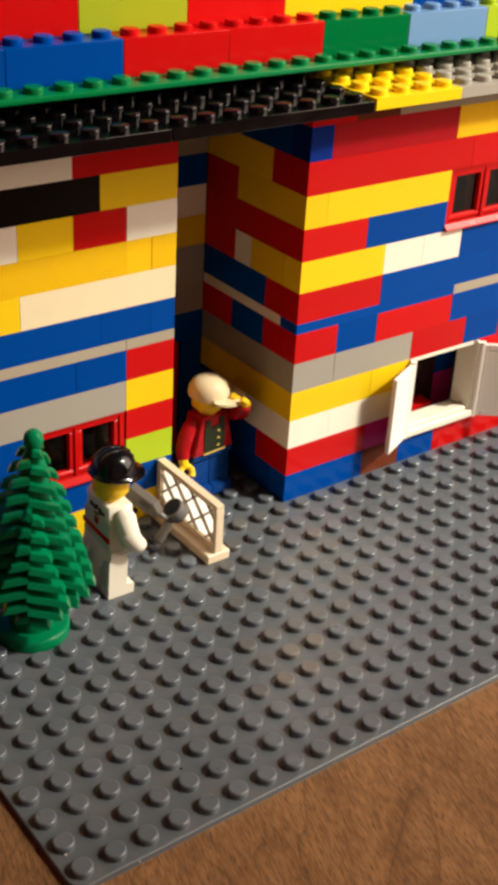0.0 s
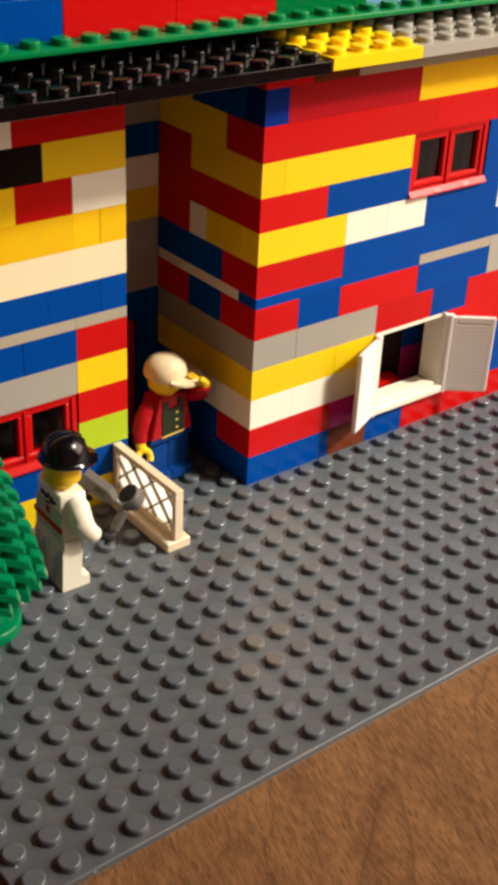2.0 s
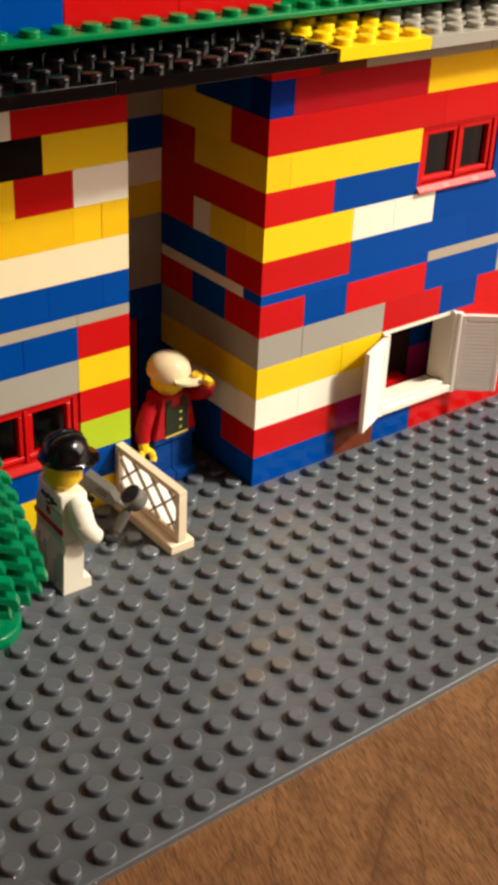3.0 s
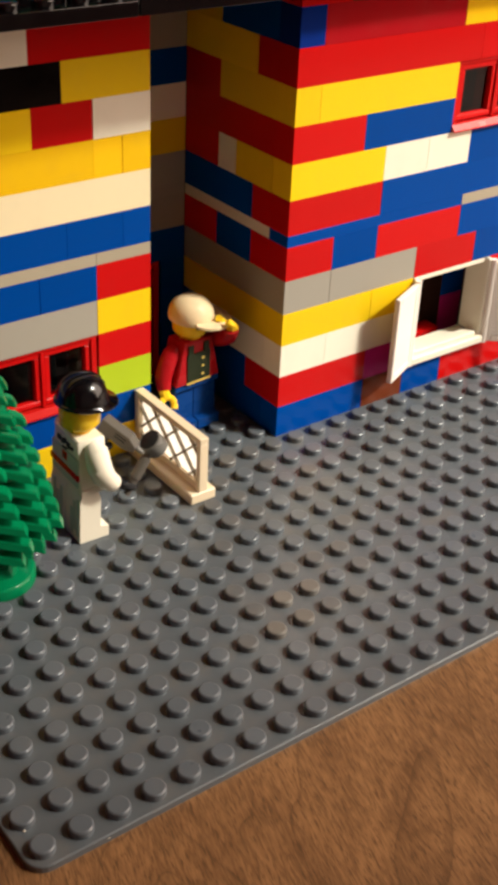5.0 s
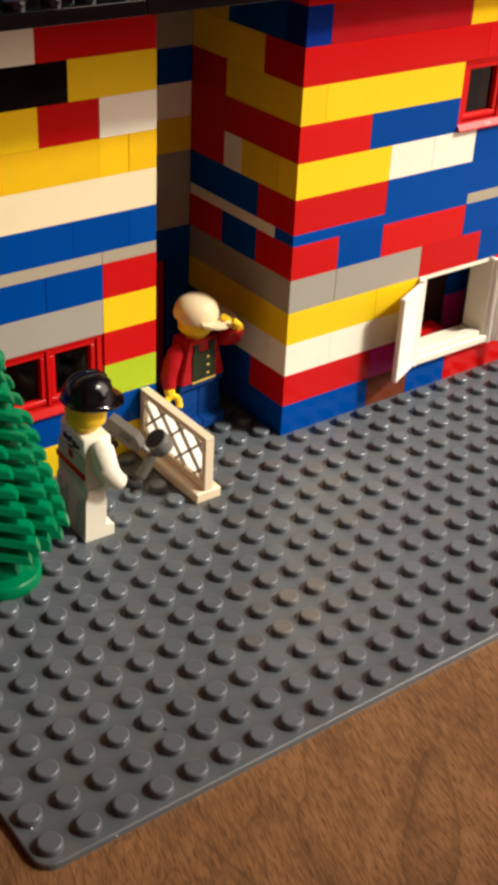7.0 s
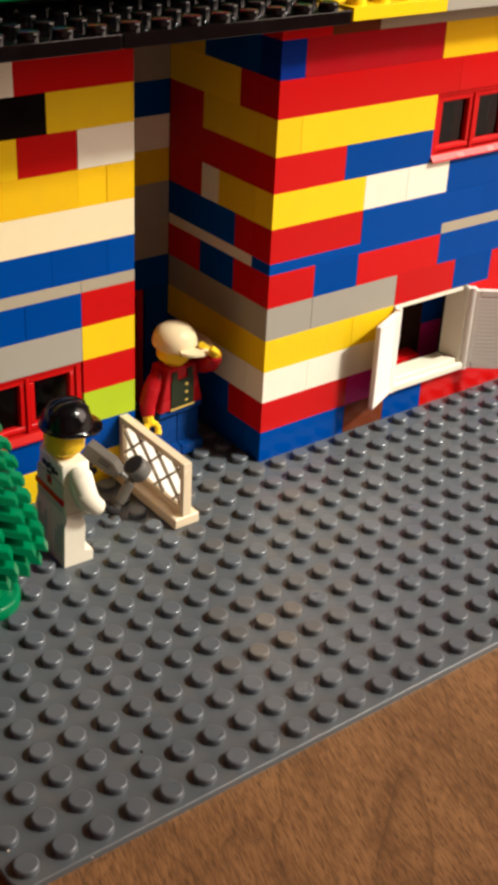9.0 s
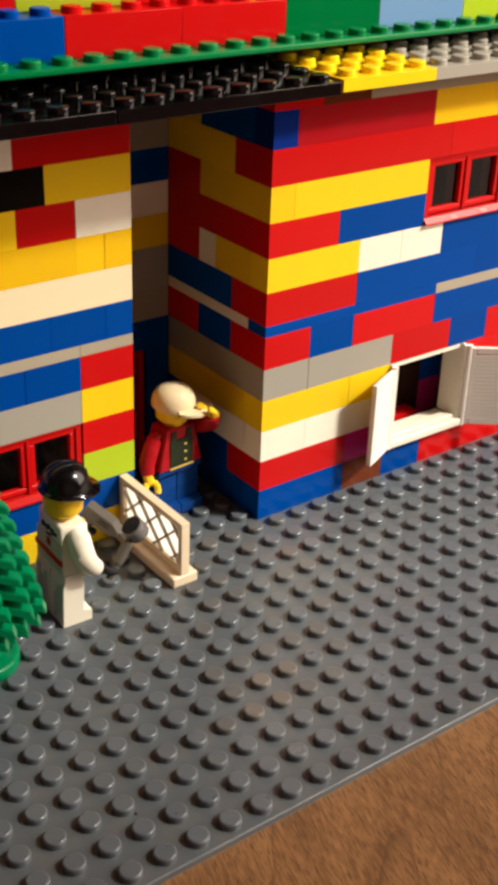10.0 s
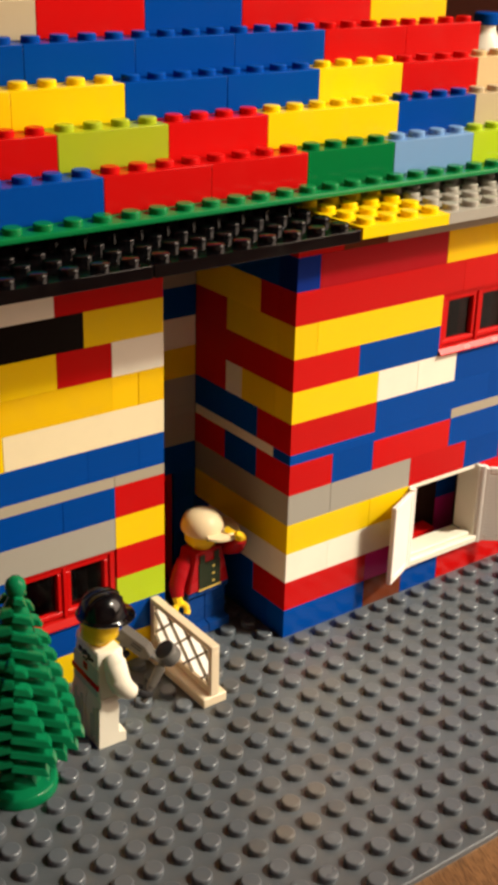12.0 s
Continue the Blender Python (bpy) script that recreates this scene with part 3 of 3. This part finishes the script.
# ---------------------------------------------------------------- toy figures
def figure(name, mats, at, turn, build, label):
    bm = bmesh.new()
    build(bm)
    ob = new(name, mesh_of(bm, name, [C[m] for m in mats], 38))
    ob.matrix_world = pose(at[0] * U, at[1] * U, at[2], 0, 0, turn)
    return tagged(ob, label, "toy figure", "toy figures before the house")


def legs(bm, mat):
    for s in (-1, 1):
        y0, y1 = (0.0002, 0.0078) if s > 0 else (-0.0078, -0.0002)
        prism(bm, [(-0.0039, 0.0001), (0.0041, 0.0001), (0.0041, 0.0030), (0.0018, 0.0036), (0.0018, 0.0120), (0.0012, 0.0138), (-0.0012, 0.0148), (-0.0034, 0.0140), (-0.0039, 0.0120)], y0, y1, "y", mat)
    box(bm, (-0.0036, -0.0078, 0.0138), (0.0034, 0.0078, 0.0156), 0.0003, mat)


def torso(bm, mat, taper=0.24):
    vs = box(bm, (-0.0038, -0.0078, 0.0134), (0.0038, 0.0078, 0.0262), 0.0004, mat)
    for v in vs:
        f = (v.co.z - 0.0134) / 0.0128
        v.co.y *= 1 - taper * f
        v.co.x *= 1 - 0.06 * f


def head(bm, mat):
    return lathe(bm, [(0.0030, 0.0262), (0.0030, 0.0272), (0.0042, 0.0275), (0.0050, 0.0285), (0.0051, 0.0345), (0.0044, 0.0358), (0, 0.0360)], 24, mat)


def grip(bm, at, way, mat):
    """A wrist peg with a ring that is open at the front."""
    q = Vector(way).to_track_quat("X", "Z").to_matrix().to_4x4()
    m = Matrix.Translation(at) @ q
    pts = []
    for k in range(11):
        a = radians(45 + 27 * k)
        pts.append(m @ Vector((0.0030 + 0.0022 * math.cos(a), 0.0022 * math.sin(a), 0)))
    tube(bm, pts, [0.0010] * 11, 8, mat)
    tube(bm, [m @ Vector((-0.0018, 0, 0)), m @ Vector((0.0012, 0, 0))], [0.0015, 0.0015], 8, mat)


def arm(bm, pts, mat, thick=1.0):
    tube(bm, pts, [thick * r for r in (0.0020, 0.0029, 0.0030, 0.0029, 0.0025, 0.0022)], 12, mat)


def dome_hat(bm, mat, brim, tilt=0.0, turn=0.0, base=0.0332, tall=0.86):
    m = pose(0, 0, base, 0, 0, turn) @ pose(0, 0, 0, 0, tilt, 0) @ Matrix.Diagonal((1, 1, tall, 1))
    lathe(bm, [(0.0062, 0.0), (0.0064, 0.0012), (0.0062, 0.0035), (0.0054, 0.0058), (0.0038, 0.0075), (0.0018, 0.0083), (0, 0.0085)], 28, mat, m)
    # peak: a curved tongue with thickness
    n, out = 14, []
    for side in (0, 1):
        rows = []
        for k in range(n + 1):
            a = radians(-78 + 156 * k / n)
            ca = math.cos(a)
            r0, r1 = 0.0058, 0.0062 + brim * max(0.0, ca) ** 0.55
            drop = -0.0003 * (r1 - 0.0062) / brim
            z = 0.0008 + (0.0009 if side else 0.0)
            rows.append((bm.verts.new(m @ Vector((r0 * math.cos(a), r0 * math.sin(a), z))), bm.verts.new(m @ Vector((r1 * math.cos(a), r1 * math.sin(a) * 0.96, z + drop)))))
        out.append(rows)
    for k in range(n):
        for rows in out:
            bm.faces.new((rows[k][0], rows[k + 1][0], rows[k + 1][1], rows[k][1])).material_index = mat
        bm.faces.new((out[0][k][1], out[0][k + 1][1], out[1][k + 1][1], out[1][k][1])).material_index = mat
    for k in (0, n):
        bm.faces.new((out[0][k][0], out[0][k][1], out[1][k][1], out[1][k][0])).material_index = mat


def helmet(bm, mat):
    """A hard hat: a dome that flares into a brim, longer over the brow."""
    m = pose(0.0005, 0, 0.0334, 0, 3, 0)
    rings, n = [], 40
    for r, z, flare in ((0.0052, 0.0002, 0), (0.0066, 0.0000, 1), (0.0068, 0.0003, 1), (0.0067, 0.0007, 1), (0.0062, 0.0012, 0.3), (0.0060, 0.0026, 0.05), (0.0055, 0.0043, 0), (0.0046, 0.0057, 0), (0.0032, 0.0067, 0), (0.0017, 0.0072, 0), (0.0004, 0.0073, 0)):
        ring = []
        for k in range(n):
            a = 2 * math.pi * k / n
            q = r + flare * 0.0023 * max(0.0, math.cos(a)) ** 1.2
            ring.append(bm.verts.new(m @ Vector((q * math.cos(a), q * math.sin(a) * (1 if flare else 0.98), z - flare * 0.0004 * math.cos(a)))))
        rings.append(ring)
    for lo, hi in zip(rings, rings[1:]):
        for k in range(n):
            bm.faces.new((lo[k], lo[(k + 1) % n], hi[(k + 1) % n], hi[k])).material_index = mat
    for ring in (rings[0], rings[-1]):
        bm.faces.new(ring).material_index = mat
    # three low ribs from brow to nape
    dome = [(0.0, 0.0073), (0.0017, 0.0072), (0.0032, 0.0067), (0.0046, 0.0057), (0.0055, 0.0043), (0.0060, 0.0026)]
    for y in (-0.0019, 0.0, 0.0019):
        pts = []
        for k in range(13):
            x = -0.0046 + 0.0092 * k / 12
            r = math.hypot(x, y)
            (r0, z0), (r1, z1) = next(pair for pair in zip(dome, dome[1:]) if r <= pair[1][0])
            pts.append(m @ Vector((x, y, z0 + (z1 - z0) * (r - r0) / (r1 - r0) - 0.0001)))
        tube(bm, pts, [0.00042] * 13, 8, mat)


UP = Matrix.Translation((0, 0, 0.0022))


def white_one(bm):
    # 0 white, 1 black, 2 skin, 3 mint, 4 red, 5 ink
    torso(bm, 0)
    head(bm, 2)
    helmet(bm, 1)
    arm(bm, [(0, -0.0060, 0.0250), (0.0003, -0.0078, 0.0236), (0.0006, -0.0090, 0.0200), (0.0016, -0.0094, 0.0170), (0.0033, -0.0093, 0.0150), (0.0046, -0.0090, 0.0140)], 0)
    grip(bm, (0.0054, -0.0089, 0.0136), (0.9, 0.15, -0.4), 5)
    arm(bm, [(0, 0.0060, 0.0250), (0.0004, 0.0078, 0.0236), (0.0012, 0.0090, 0.0200), (0.0030, 0.0094, 0.0168), (0.0056, 0.0092, 0.0150), (0.0072, 0.0090, 0.0144)], 0)
    grip(bm, (0.0080, 0.0090, 0.0142), (1, 0, -0.15), 5)
    # print on the back: pale field, red band, dark marks
    box(bm, (-0.00405, -0.0066, 0.0138), (-0.0036, 0.0066, 0.0215), 0.0, 3)
    box(bm, (-0.0043, -0.0072, 0.0160), (-0.0038, 0.0072, 0.0175), 0.0, 4)
    for y, z0, z1, w in ((0.0034, 0.0228, 0.0240, 0.0007), (0.0016, 0.0226, 0.0238, 0.0006), (0.0004, 0.0232, 0.0243, 0.0005), (-0.0014, 0.0224, 0.0240, 0.0007), (-0.0032, 0.0230, 0.0236, 0.0006), (0.0006, 0.0212, 0.0219, 0.0010)):
        box(bm, (-0.0040, y - w, z0), (-0.0036, y + w, z1), 0.0, 5)
    box(bm, (-0.0042, -0.0012, 0.0190), (-0.0036, 0.0010, 0.0211), 0.0, 4)
    box(bm, (-0.0043, -0.0006, 0.0196), (-0.0036, 0.0004, 0.0204), 0.0, 5)
    bmesh.ops.transform(bm, matrix=UP, verts=bm.verts)
    legs(bm, 0)
    # worn print on the back of the legs
    for y, z0, z1, mat in ((-0.0066, 0.002, 0.0125, 3), (-0.0048, 0.003, 0.0115, 3), (-0.0034, 0.0015, 0.009, 3), (0.0022, 0.002, 0.0120, 3), (0.0040, 0.004, 0.0100, 3), (0.0058, 0.002, 0.0125, 3)):
        box(bm, (-0.0041, y - 0.0006, z0), (-0.0036, y + 0.0006, z1), 0.0, mat)
    # it stands with a slight lean
    for v in bm.verts:
        v.co.x += 0.026 * v.co.z
        v.co.y -= 0.021 * v.co.z


figure("toy_figure", ["white", "hat", "skin", "mint", "red", "ink"], (7.50, 11.12, 0), -2, white_one, "white toy figure with a glossy black hard hat")


def red_one(bm):
    # 0 jeans, 1 jacket, 2 skin, 3 cream, 4 olive, 5 gold, 6 ink
    torso(bm, 1, 0.36)
    head(bm, 2)
    dome_hat(bm, 3, 0.0050, 6, 52, 0.0315, 0.78)
    arm(bm, [(0, -0.0052, 0.0240), (0.0002, -0.0068, 0.0228), (0.0002, -0.0084, 0.0196), (0.0004, -0.0095, 0.0166), (0.0012, -0.0102, 0.0146), (0.0020, -0.0105, 0.0132)], 1, 0.84)
    grip(bm, (0.0025, -0.0107, 0.0122), (0.45, 0, -0.9), 2)
    arm(bm, [(0, 0.0060, 0.0246), (0.0006, 0.0078, 0.0240), (0.0030, 0.0088, 0.0246), (0.0058, 0.0086, 0.0262), (0.0076, 0.0080, 0.0284), (0.0082, 0.0076, 0.0296)], 1)
    grip(bm, (0.0085, 0.0074, 0.0302), (0.10, -0.75, 0.65), 2)
    box(bm, (0.0036, -0.0040, 0.0136), (0.00405, 0.0040, 0.0225), 0.0, 4)
    box(bm, (0.0036, -0.0036, 0.0225), (0.00400, -0.0018, 0.0252), 0.0, 4)
    box(bm, (0.0036, 0.0018, 0.0225), (0.00400, 0.0036, 0.0252), 0.0, 4)
    for k in range(3):
        box(bm, (0.0038, 0.0009, 0.0154 + 0.0025 * k), (0.00425, 0.0017, 0.0160 + 0.0025 * k), 0.0, 5)
    box(bm, (0.0038, -0.0042, 0.0135), (0.00420, 0.0042, 0.0141), 0.0, 5)
    for a in (-10, 18):
        box(bm, (0.0047, -0.0009, 0.0302), (0.0053, 0.0009, 0.0311), 0.0, 6, pose(0, 0, 0, 0, 0, a))
    box(bm, (0.0047, -0.0008, 0.0284), (0.0052, 0.0008, 0.0287), 0.0, 6, pose(0, 0, 0, 0, 0, 22))
    bmesh.ops.transform(bm, matrix=UP, verts=bm.verts)
    legs(bm, 0)


figure("toy_figure", ["jeans", "jacket", "skin", "cream", "olive", "gold", "ink"], (13.75, 14.22, 0.0012), -85, red_one, "red and blue toy figure with a cream cap")


def microphone():
    th = empty("toy_microphone", (0.0681, 0.0783, 0.0134), "grey toy microphone with a round dark head", "toy microphone")
    lean = Vector((8.1, 1.4, 9.9)).to_track_quat("Z", "Y").to_matrix().to_4x4()
    bm = bmesh.new()
    lathe(bm, [(0.0009, -0.0012), (0.0010, 0.0030), (0.0013, 0.0033), (0.0014, 0.0088), (0.0010, 0.0092), (0.0011, 0.0112)], 16, 0, lean)
    part("handle", bm, C["tool"], th, smooth=35)
    m = Matrix.Translation((0.0081, 0.0014, 0.0099)) @ Vector((-0.60, 0.05, 0.79)).to_track_quat("Z", "Y").to_matrix().to_4x4()
    bm = bmesh.new()
    lathe(bm, [(0.0018, -0.0024), (0.0029, -0.0020), (0.0030, -0.0014), (0.0030, 0.0018), (0.0027, 0.0020), (0.0026, 0.0014), (0, 0.0014)], 24, 0, m)
    barrel = part("head", bm, C["silver"], th, "round grey rim", smooth=35)
    bm = bmesh.new()
    lathe(bm, [(0.0026, 0.0015), (0.0026, 0.0019), (0.0012, 0.0022), (0, 0.0023)], 20, 0, m)
    part("front", bm, C["ink"], barrel, "black front", smooth=35)
    return th


microphone()

drill = empty("toy_power_tool", (0.0750, 0.0939, 0.0190), "old grey toy power tool with a slotted body", "toy tool")
drill.rotation_euler = (0, radians(28), radians(-58))
drill.scale = (0.84, 0.84, 0.84)
bm = bmesh.new()
prism(bm, [(-0.0065, -0.0022), (0.0035, -0.0022), (0.0065, -0.0010), (0.0065, 0.0010), (0.0035, 0.0028), (-0.0065, 0.0028)], -0.0020, 0.0020, "y")
box(bm, (-0.0045, -0.0016, -0.0075), (-0.0020, 0.0016, -0.0018), 0.0003)
bmesh.ops.bevel(bm, geom=bm.edges[:], offset=0.0002, segments=1, affect="EDGES")
part("body", bm, C["tool"], drill)
for k in range(2):
    bm = bmesh.new()
    box(bm, (-0.0010, -0.00215, 0.0001 + 0.0011 * k), (0.0030, -0.0019, 0.0005 + 0.0011 * k))
    part("slot", bm, C["ink"], drill)
bm = bmesh.new()
lathe(bm, [(0.0009, 0), (0.0007, 0.0032), (0, 0.0042)], 10, 0, pose(0.0065, 0, 0, 0, 90, 0))
part("bit", bm, C["silver"], drill, smooth=40)

# ---------------------------------------------------------------- bricks of the walls
for k, text in FRONT.items():
    for colour, a, b in runs(text):
        lay(front_wall, colour, 16 + a, 12, LEVEL[k], b - a, 1, height(k))
for k, text in SIDE.items():
    for colour, a, b in runs(text):
        lay(side_wall, colour, 16, a, LEVEL[k], 1, b - a, height(k))
for k, text in WING.items():
    for colour, a, b in runs(text):
        lay(wing_wall, colour, a, 14, LEVEL[k], b - a, 1, height(k))
for k, text in RECESS.items():
    for colour, a, b in runs(text):
        lay(recess_wall, colour, a, 18, LEVEL[k], b - a, 1, height(k))
# plate course under the eaves
for colour, a, b in runs("red 16 18, brown 18 20, taupe 20 26, taupe 26 32"):
    lay(front_wall, colour, a, 12, LEVEL[12] + B, b - a, 1, P, name="plate")
for colour, a, b in runs("red 1 6, white 6 12"):
    lay(wing_wall, colour, a, 14, LEVEL[12] + B, b - a, 1, P, name="plate")
lay(recess_wall, "grey", 12, 18, LEVEL[12] + B, 4, 1, P, name="plate")
lay(side_wall, "red", 16, 13, LEVEL[12] + B, 1, 5, P, name="plate")
# bricks inside the house that show through the white window
inner_wall = lining("inner_wall", [((18, 15.01, 0), (30, 15.01 + IN, 6 * B))])
# umber bricks are added where the interior is just dark, its shade in their colour
for k, text in {1: "umber 18 25.7, magenta 25.7 30", 2: "umber 18 25.7, magenta 25.7 30", 3: "umber 18 25.7, blue 25.7 30", 4: "umber 18 25.7, blue 25.7 30", 5: "umber 18 25.7, blue 25.7 30"}.items():
    for colour, a, b in runs(text):
        lay(inner_wall, colour, a, 14, LEVEL[k], b - a, 1)
lay(inner_wall, "red", 19, 13.25, 0.0092, 6, 0.7, P, (), "plate")

# ---------------------------------------------------------------- roof
EAVES = 0.1231   # underside of the eaves plates
DECK = 0.1309    # underside of the green roof sheet
C1 = DECK + 0.0015
bm = bmesh.new()
box(bm, (1 * U, 15.3 * U, EAVES + P + 0.0001), (31.5 * U, 31 * U, DECK - 0.0001))
roof = part("roof", bm, C["lining"], house, "stepped roof of coloured bricks above black yellow and grey eaves plates")
core = [((k + 1.9, 15.05 + k, C1 + k * B), (30.1 - k, 30 - k, C1 + (k + 1) * B - 0.0002)) for k in range(5)]
core += [((1, 16.1, EAVES), (31.5, 31, EAVES + P)), ((15.8, 12.15, LEVEL[12] + B + P + 0.0001), (31.8, 31, EAVES - 0.0006)), ((1, 14.15, LEVEL[12] + B + P + 0.0001), (15.7, 31, EAVES - 0.0006))]
for lo, hi in core:
    lining("roof_core", [(lo, hi)])
for colour, a, b in runs("eaves 2 10, eaves 10 18, yellow 18 22, grey 22 26, grey 26 32"):
    black = colour == "eaves"
    lay(roof, colour, a - (0.2 if black else 0.12) - (0.06 if a < 5 else 0), 11, EAVES - (0.0005 if black else 0), b - a, 5, P, (0, 1, 2, 3), "plate")
for colour, a, b in runs("green 0 33"):
    lay(roof, colour, a, 13, DECK, b - a, 3, 0.0015, (0,), "roof_sheet")
COURSES = [
    "blue 2 6, blue 6 10, red 10 14, red 14 18, deep_green 18 22, sky 22 26, lime 26 30, red 30 32",
    "yellow 2 5, red 5 9, olive_lime 9 13, red 13 17, yellow 17 23, blue 23 27, tan 27 31",
    "yellow 4 8, yellow 8 12, blue 12 16, blue 16 20, yellow 20 24, red 24 28, sand 28 30",
    "blue 5 9, blue 9 13, blue 13 17, blue 17 21, red 21 25, red 25 29",
    "tan 6 10, red 10 14, blue 14 18, red 18 24, yellow 24 28",
]
for k, text in enumerate(COURSES):
    for colour, a, b in runs(text):
        lay(roof, colour, a - 0.12, 14 + k, C1 + k * B, b - a, 2, B, (0,))

# ---------------------------------------------------------------- baseplate
plate = empty("baseplate", (0, 0, TZ), "dark grey studded toy baseplate on a wooden table", "toy baseplate")
bm = bmesh.new()
RIM = 0.00045
rings = []
for inset, z in [(0, 0)] + [(RIM * (1 - math.cos(radians(a))), -TZ - RIM + RIM * math.sin(radians(a))) for a in (0, 18, 36, 54, 72, 90)]:
    ring = []
    for cx, cy, a0 in ((32 * U - 0.004, 32 * U - 0.004, 0), (0.004, 32 * U - 0.004, 90), (0.004, 0.004, 180), (32 * U - 0.004, 0.004, 270)):
        for k in range(7):
            a = radians(a0 + 15 * k)
            ring.append(bm.verts.new((cx + (0.004 - inset) * math.cos(a), cy + (0.004 - inset) * math.sin(a), z)))
    rings.append(ring)
for lo, hi in zip(rings, rings[1:]):
    for k in range(len(lo)):
        j = (k + 1) % len(lo)
        bm.faces.new((lo[k], lo[j], hi[j], hi[k]))
bm.faces.new(rings[0])
bm.faces.new(rings[-1])
bmesh.ops.recalc_face_normals(bm, faces=bm.faces[:])
# dusty, and darker than the studs to paint in the shade between them
sheet = part("sheet", bm, C["dusty_shaded_sheet"], plate)
bm = bmesh.new()
stud(bm, 0, 0, 0, 20)
stud_mesh = mesh_of(bm, "stud", C["plate"], 21)
bm = bmesh.new()
stud(bm, 0, 0, 0, 20)
worn_mesh = mesh_of(bm, "worn_stud", C["worn"], 21)
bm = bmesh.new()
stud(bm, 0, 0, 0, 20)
warmer_mesh = mesh_of(bm, "warmer_stud", C["warmer"], 21)
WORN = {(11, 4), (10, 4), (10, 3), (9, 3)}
strip_rng = random.Random(4)
# warmer grey studs are scattered in a strip from the worn studs to the house
WARMER = {(i, j) for j in range(3, 12) for i in range(7 + j // 2, 12 + j // 2) if strip_rng.random() < 0.62} - WORN
rest = bmesh.new()
for j in range(15):
    for i in range(32):
        if j < 12 and i < 25:
            part("stud", worn_mesh if (i, j) in WORN else warmer_mesh if (i, j) in WARMER else stud_mesh, None, plate, "scuffed brownish stud" if (i, j) in WORN else "warmer grey stud" if (i, j) in WARMER else "", at=((i + 0.5) * U, (j + 0.5) * U, -TZ))
        elif not ((i >= 16 and j >= 12) or (i < 12 and j >= 14)):
            stud(rest, (i + 0.5) * U, (j + 0.5) * U, -TZ)
for j in range(15, 18):
    for i in range(12, 16):
        stud(rest, (i + 0.5) * U, (j + 0.5) * U, -TZ)
tagged(part("far_studs", rest, C["plate"], plate, smooth=21), kind="stuff")

# ---------------------------------------------------------------- far end of the room
cabinet = empty("cabinet", (0.90, 1.2, RZ0), "dark brown wooden cabinet with a tall back against the wall", "cabinet")
bm = bmesh.new()
box(bm, (-0.5, -0.28, 0), (0.28, 0.28, 0.80), 0.004)
part("body", bm, CABINET_WOOD, cabinet)
bm = bmesh.new()
box(bm, (-0.5, 0.14, 0.80), (0.28, 0.28, 1.7), 0.004)
part("back", bm, CABINET_WOOD, cabinet)


bottle = empty("bottle", (0.6025, 0.4815, TZ), "white plastic bottle with a blue cap on the table", "bottle")
bm = bmesh.new()
lathe(bm, [(0.021, 0), (0.023, 0.002), (0.023, 0.096), (0.021, 0.106), (0.015, 0.116), (0.009, 0.122), (0.0075, 0.125), (0.0075, 0.129)], 28)
part("body", bm, C["white"], bottle, smooth=40)
bm = bmesh.new()
lathe(bm, [(0.0086, 0.1290), (0.0088, 0.1298), (0.0086, 0.1362), (0.0074, 0.1372)], 24)
part("cap", bm, C["blue"], bottle, "blue plastic cap", smooth=40)
bm = bmesh.new()
lathe(bm, [(0.0233, 0.060), (0.0234, 0.0605), (0.0234, 0.0955), (0.0231, 0.0962)], 28, cap=False)
part("label", bm, C["red"], bottle, "red paper label", smooth=40)

# ---------------------------------------------------------------- crumbs
crumb_rng = random.Random(9)
for x, y, z, r, mat, label in ((0.0156, 0.0002, -0.0009, 0.00035, "white", "tiny pale crumb on the edge of the baseplate"), (0.0032, 0.0096, 0.0, 0.0003, "white", "tiny pale crumb on the grey baseplate"), (0.0374, 0.0171, 0.0, 0.0003, "umber", "tiny dark crumb on the grey baseplate")):
    bm = bmesh.new()
    bmesh.ops.create_icosphere(bm, subdivisions=2, radius=r)
    for v in bm.verts:
        v.co *= crumb_rng.uniform(0.75, 1.2)
        v.co.z = max(v.co.z * 0.7, -0.45 * r)
    crumb = new("crumb", mesh_of(bm, "crumb", C[mat], 50))
    crumb.location = (x, y, z + 0.45 * r)
    tagged(crumb, label, "crumb", "crumbs on the baseplate")
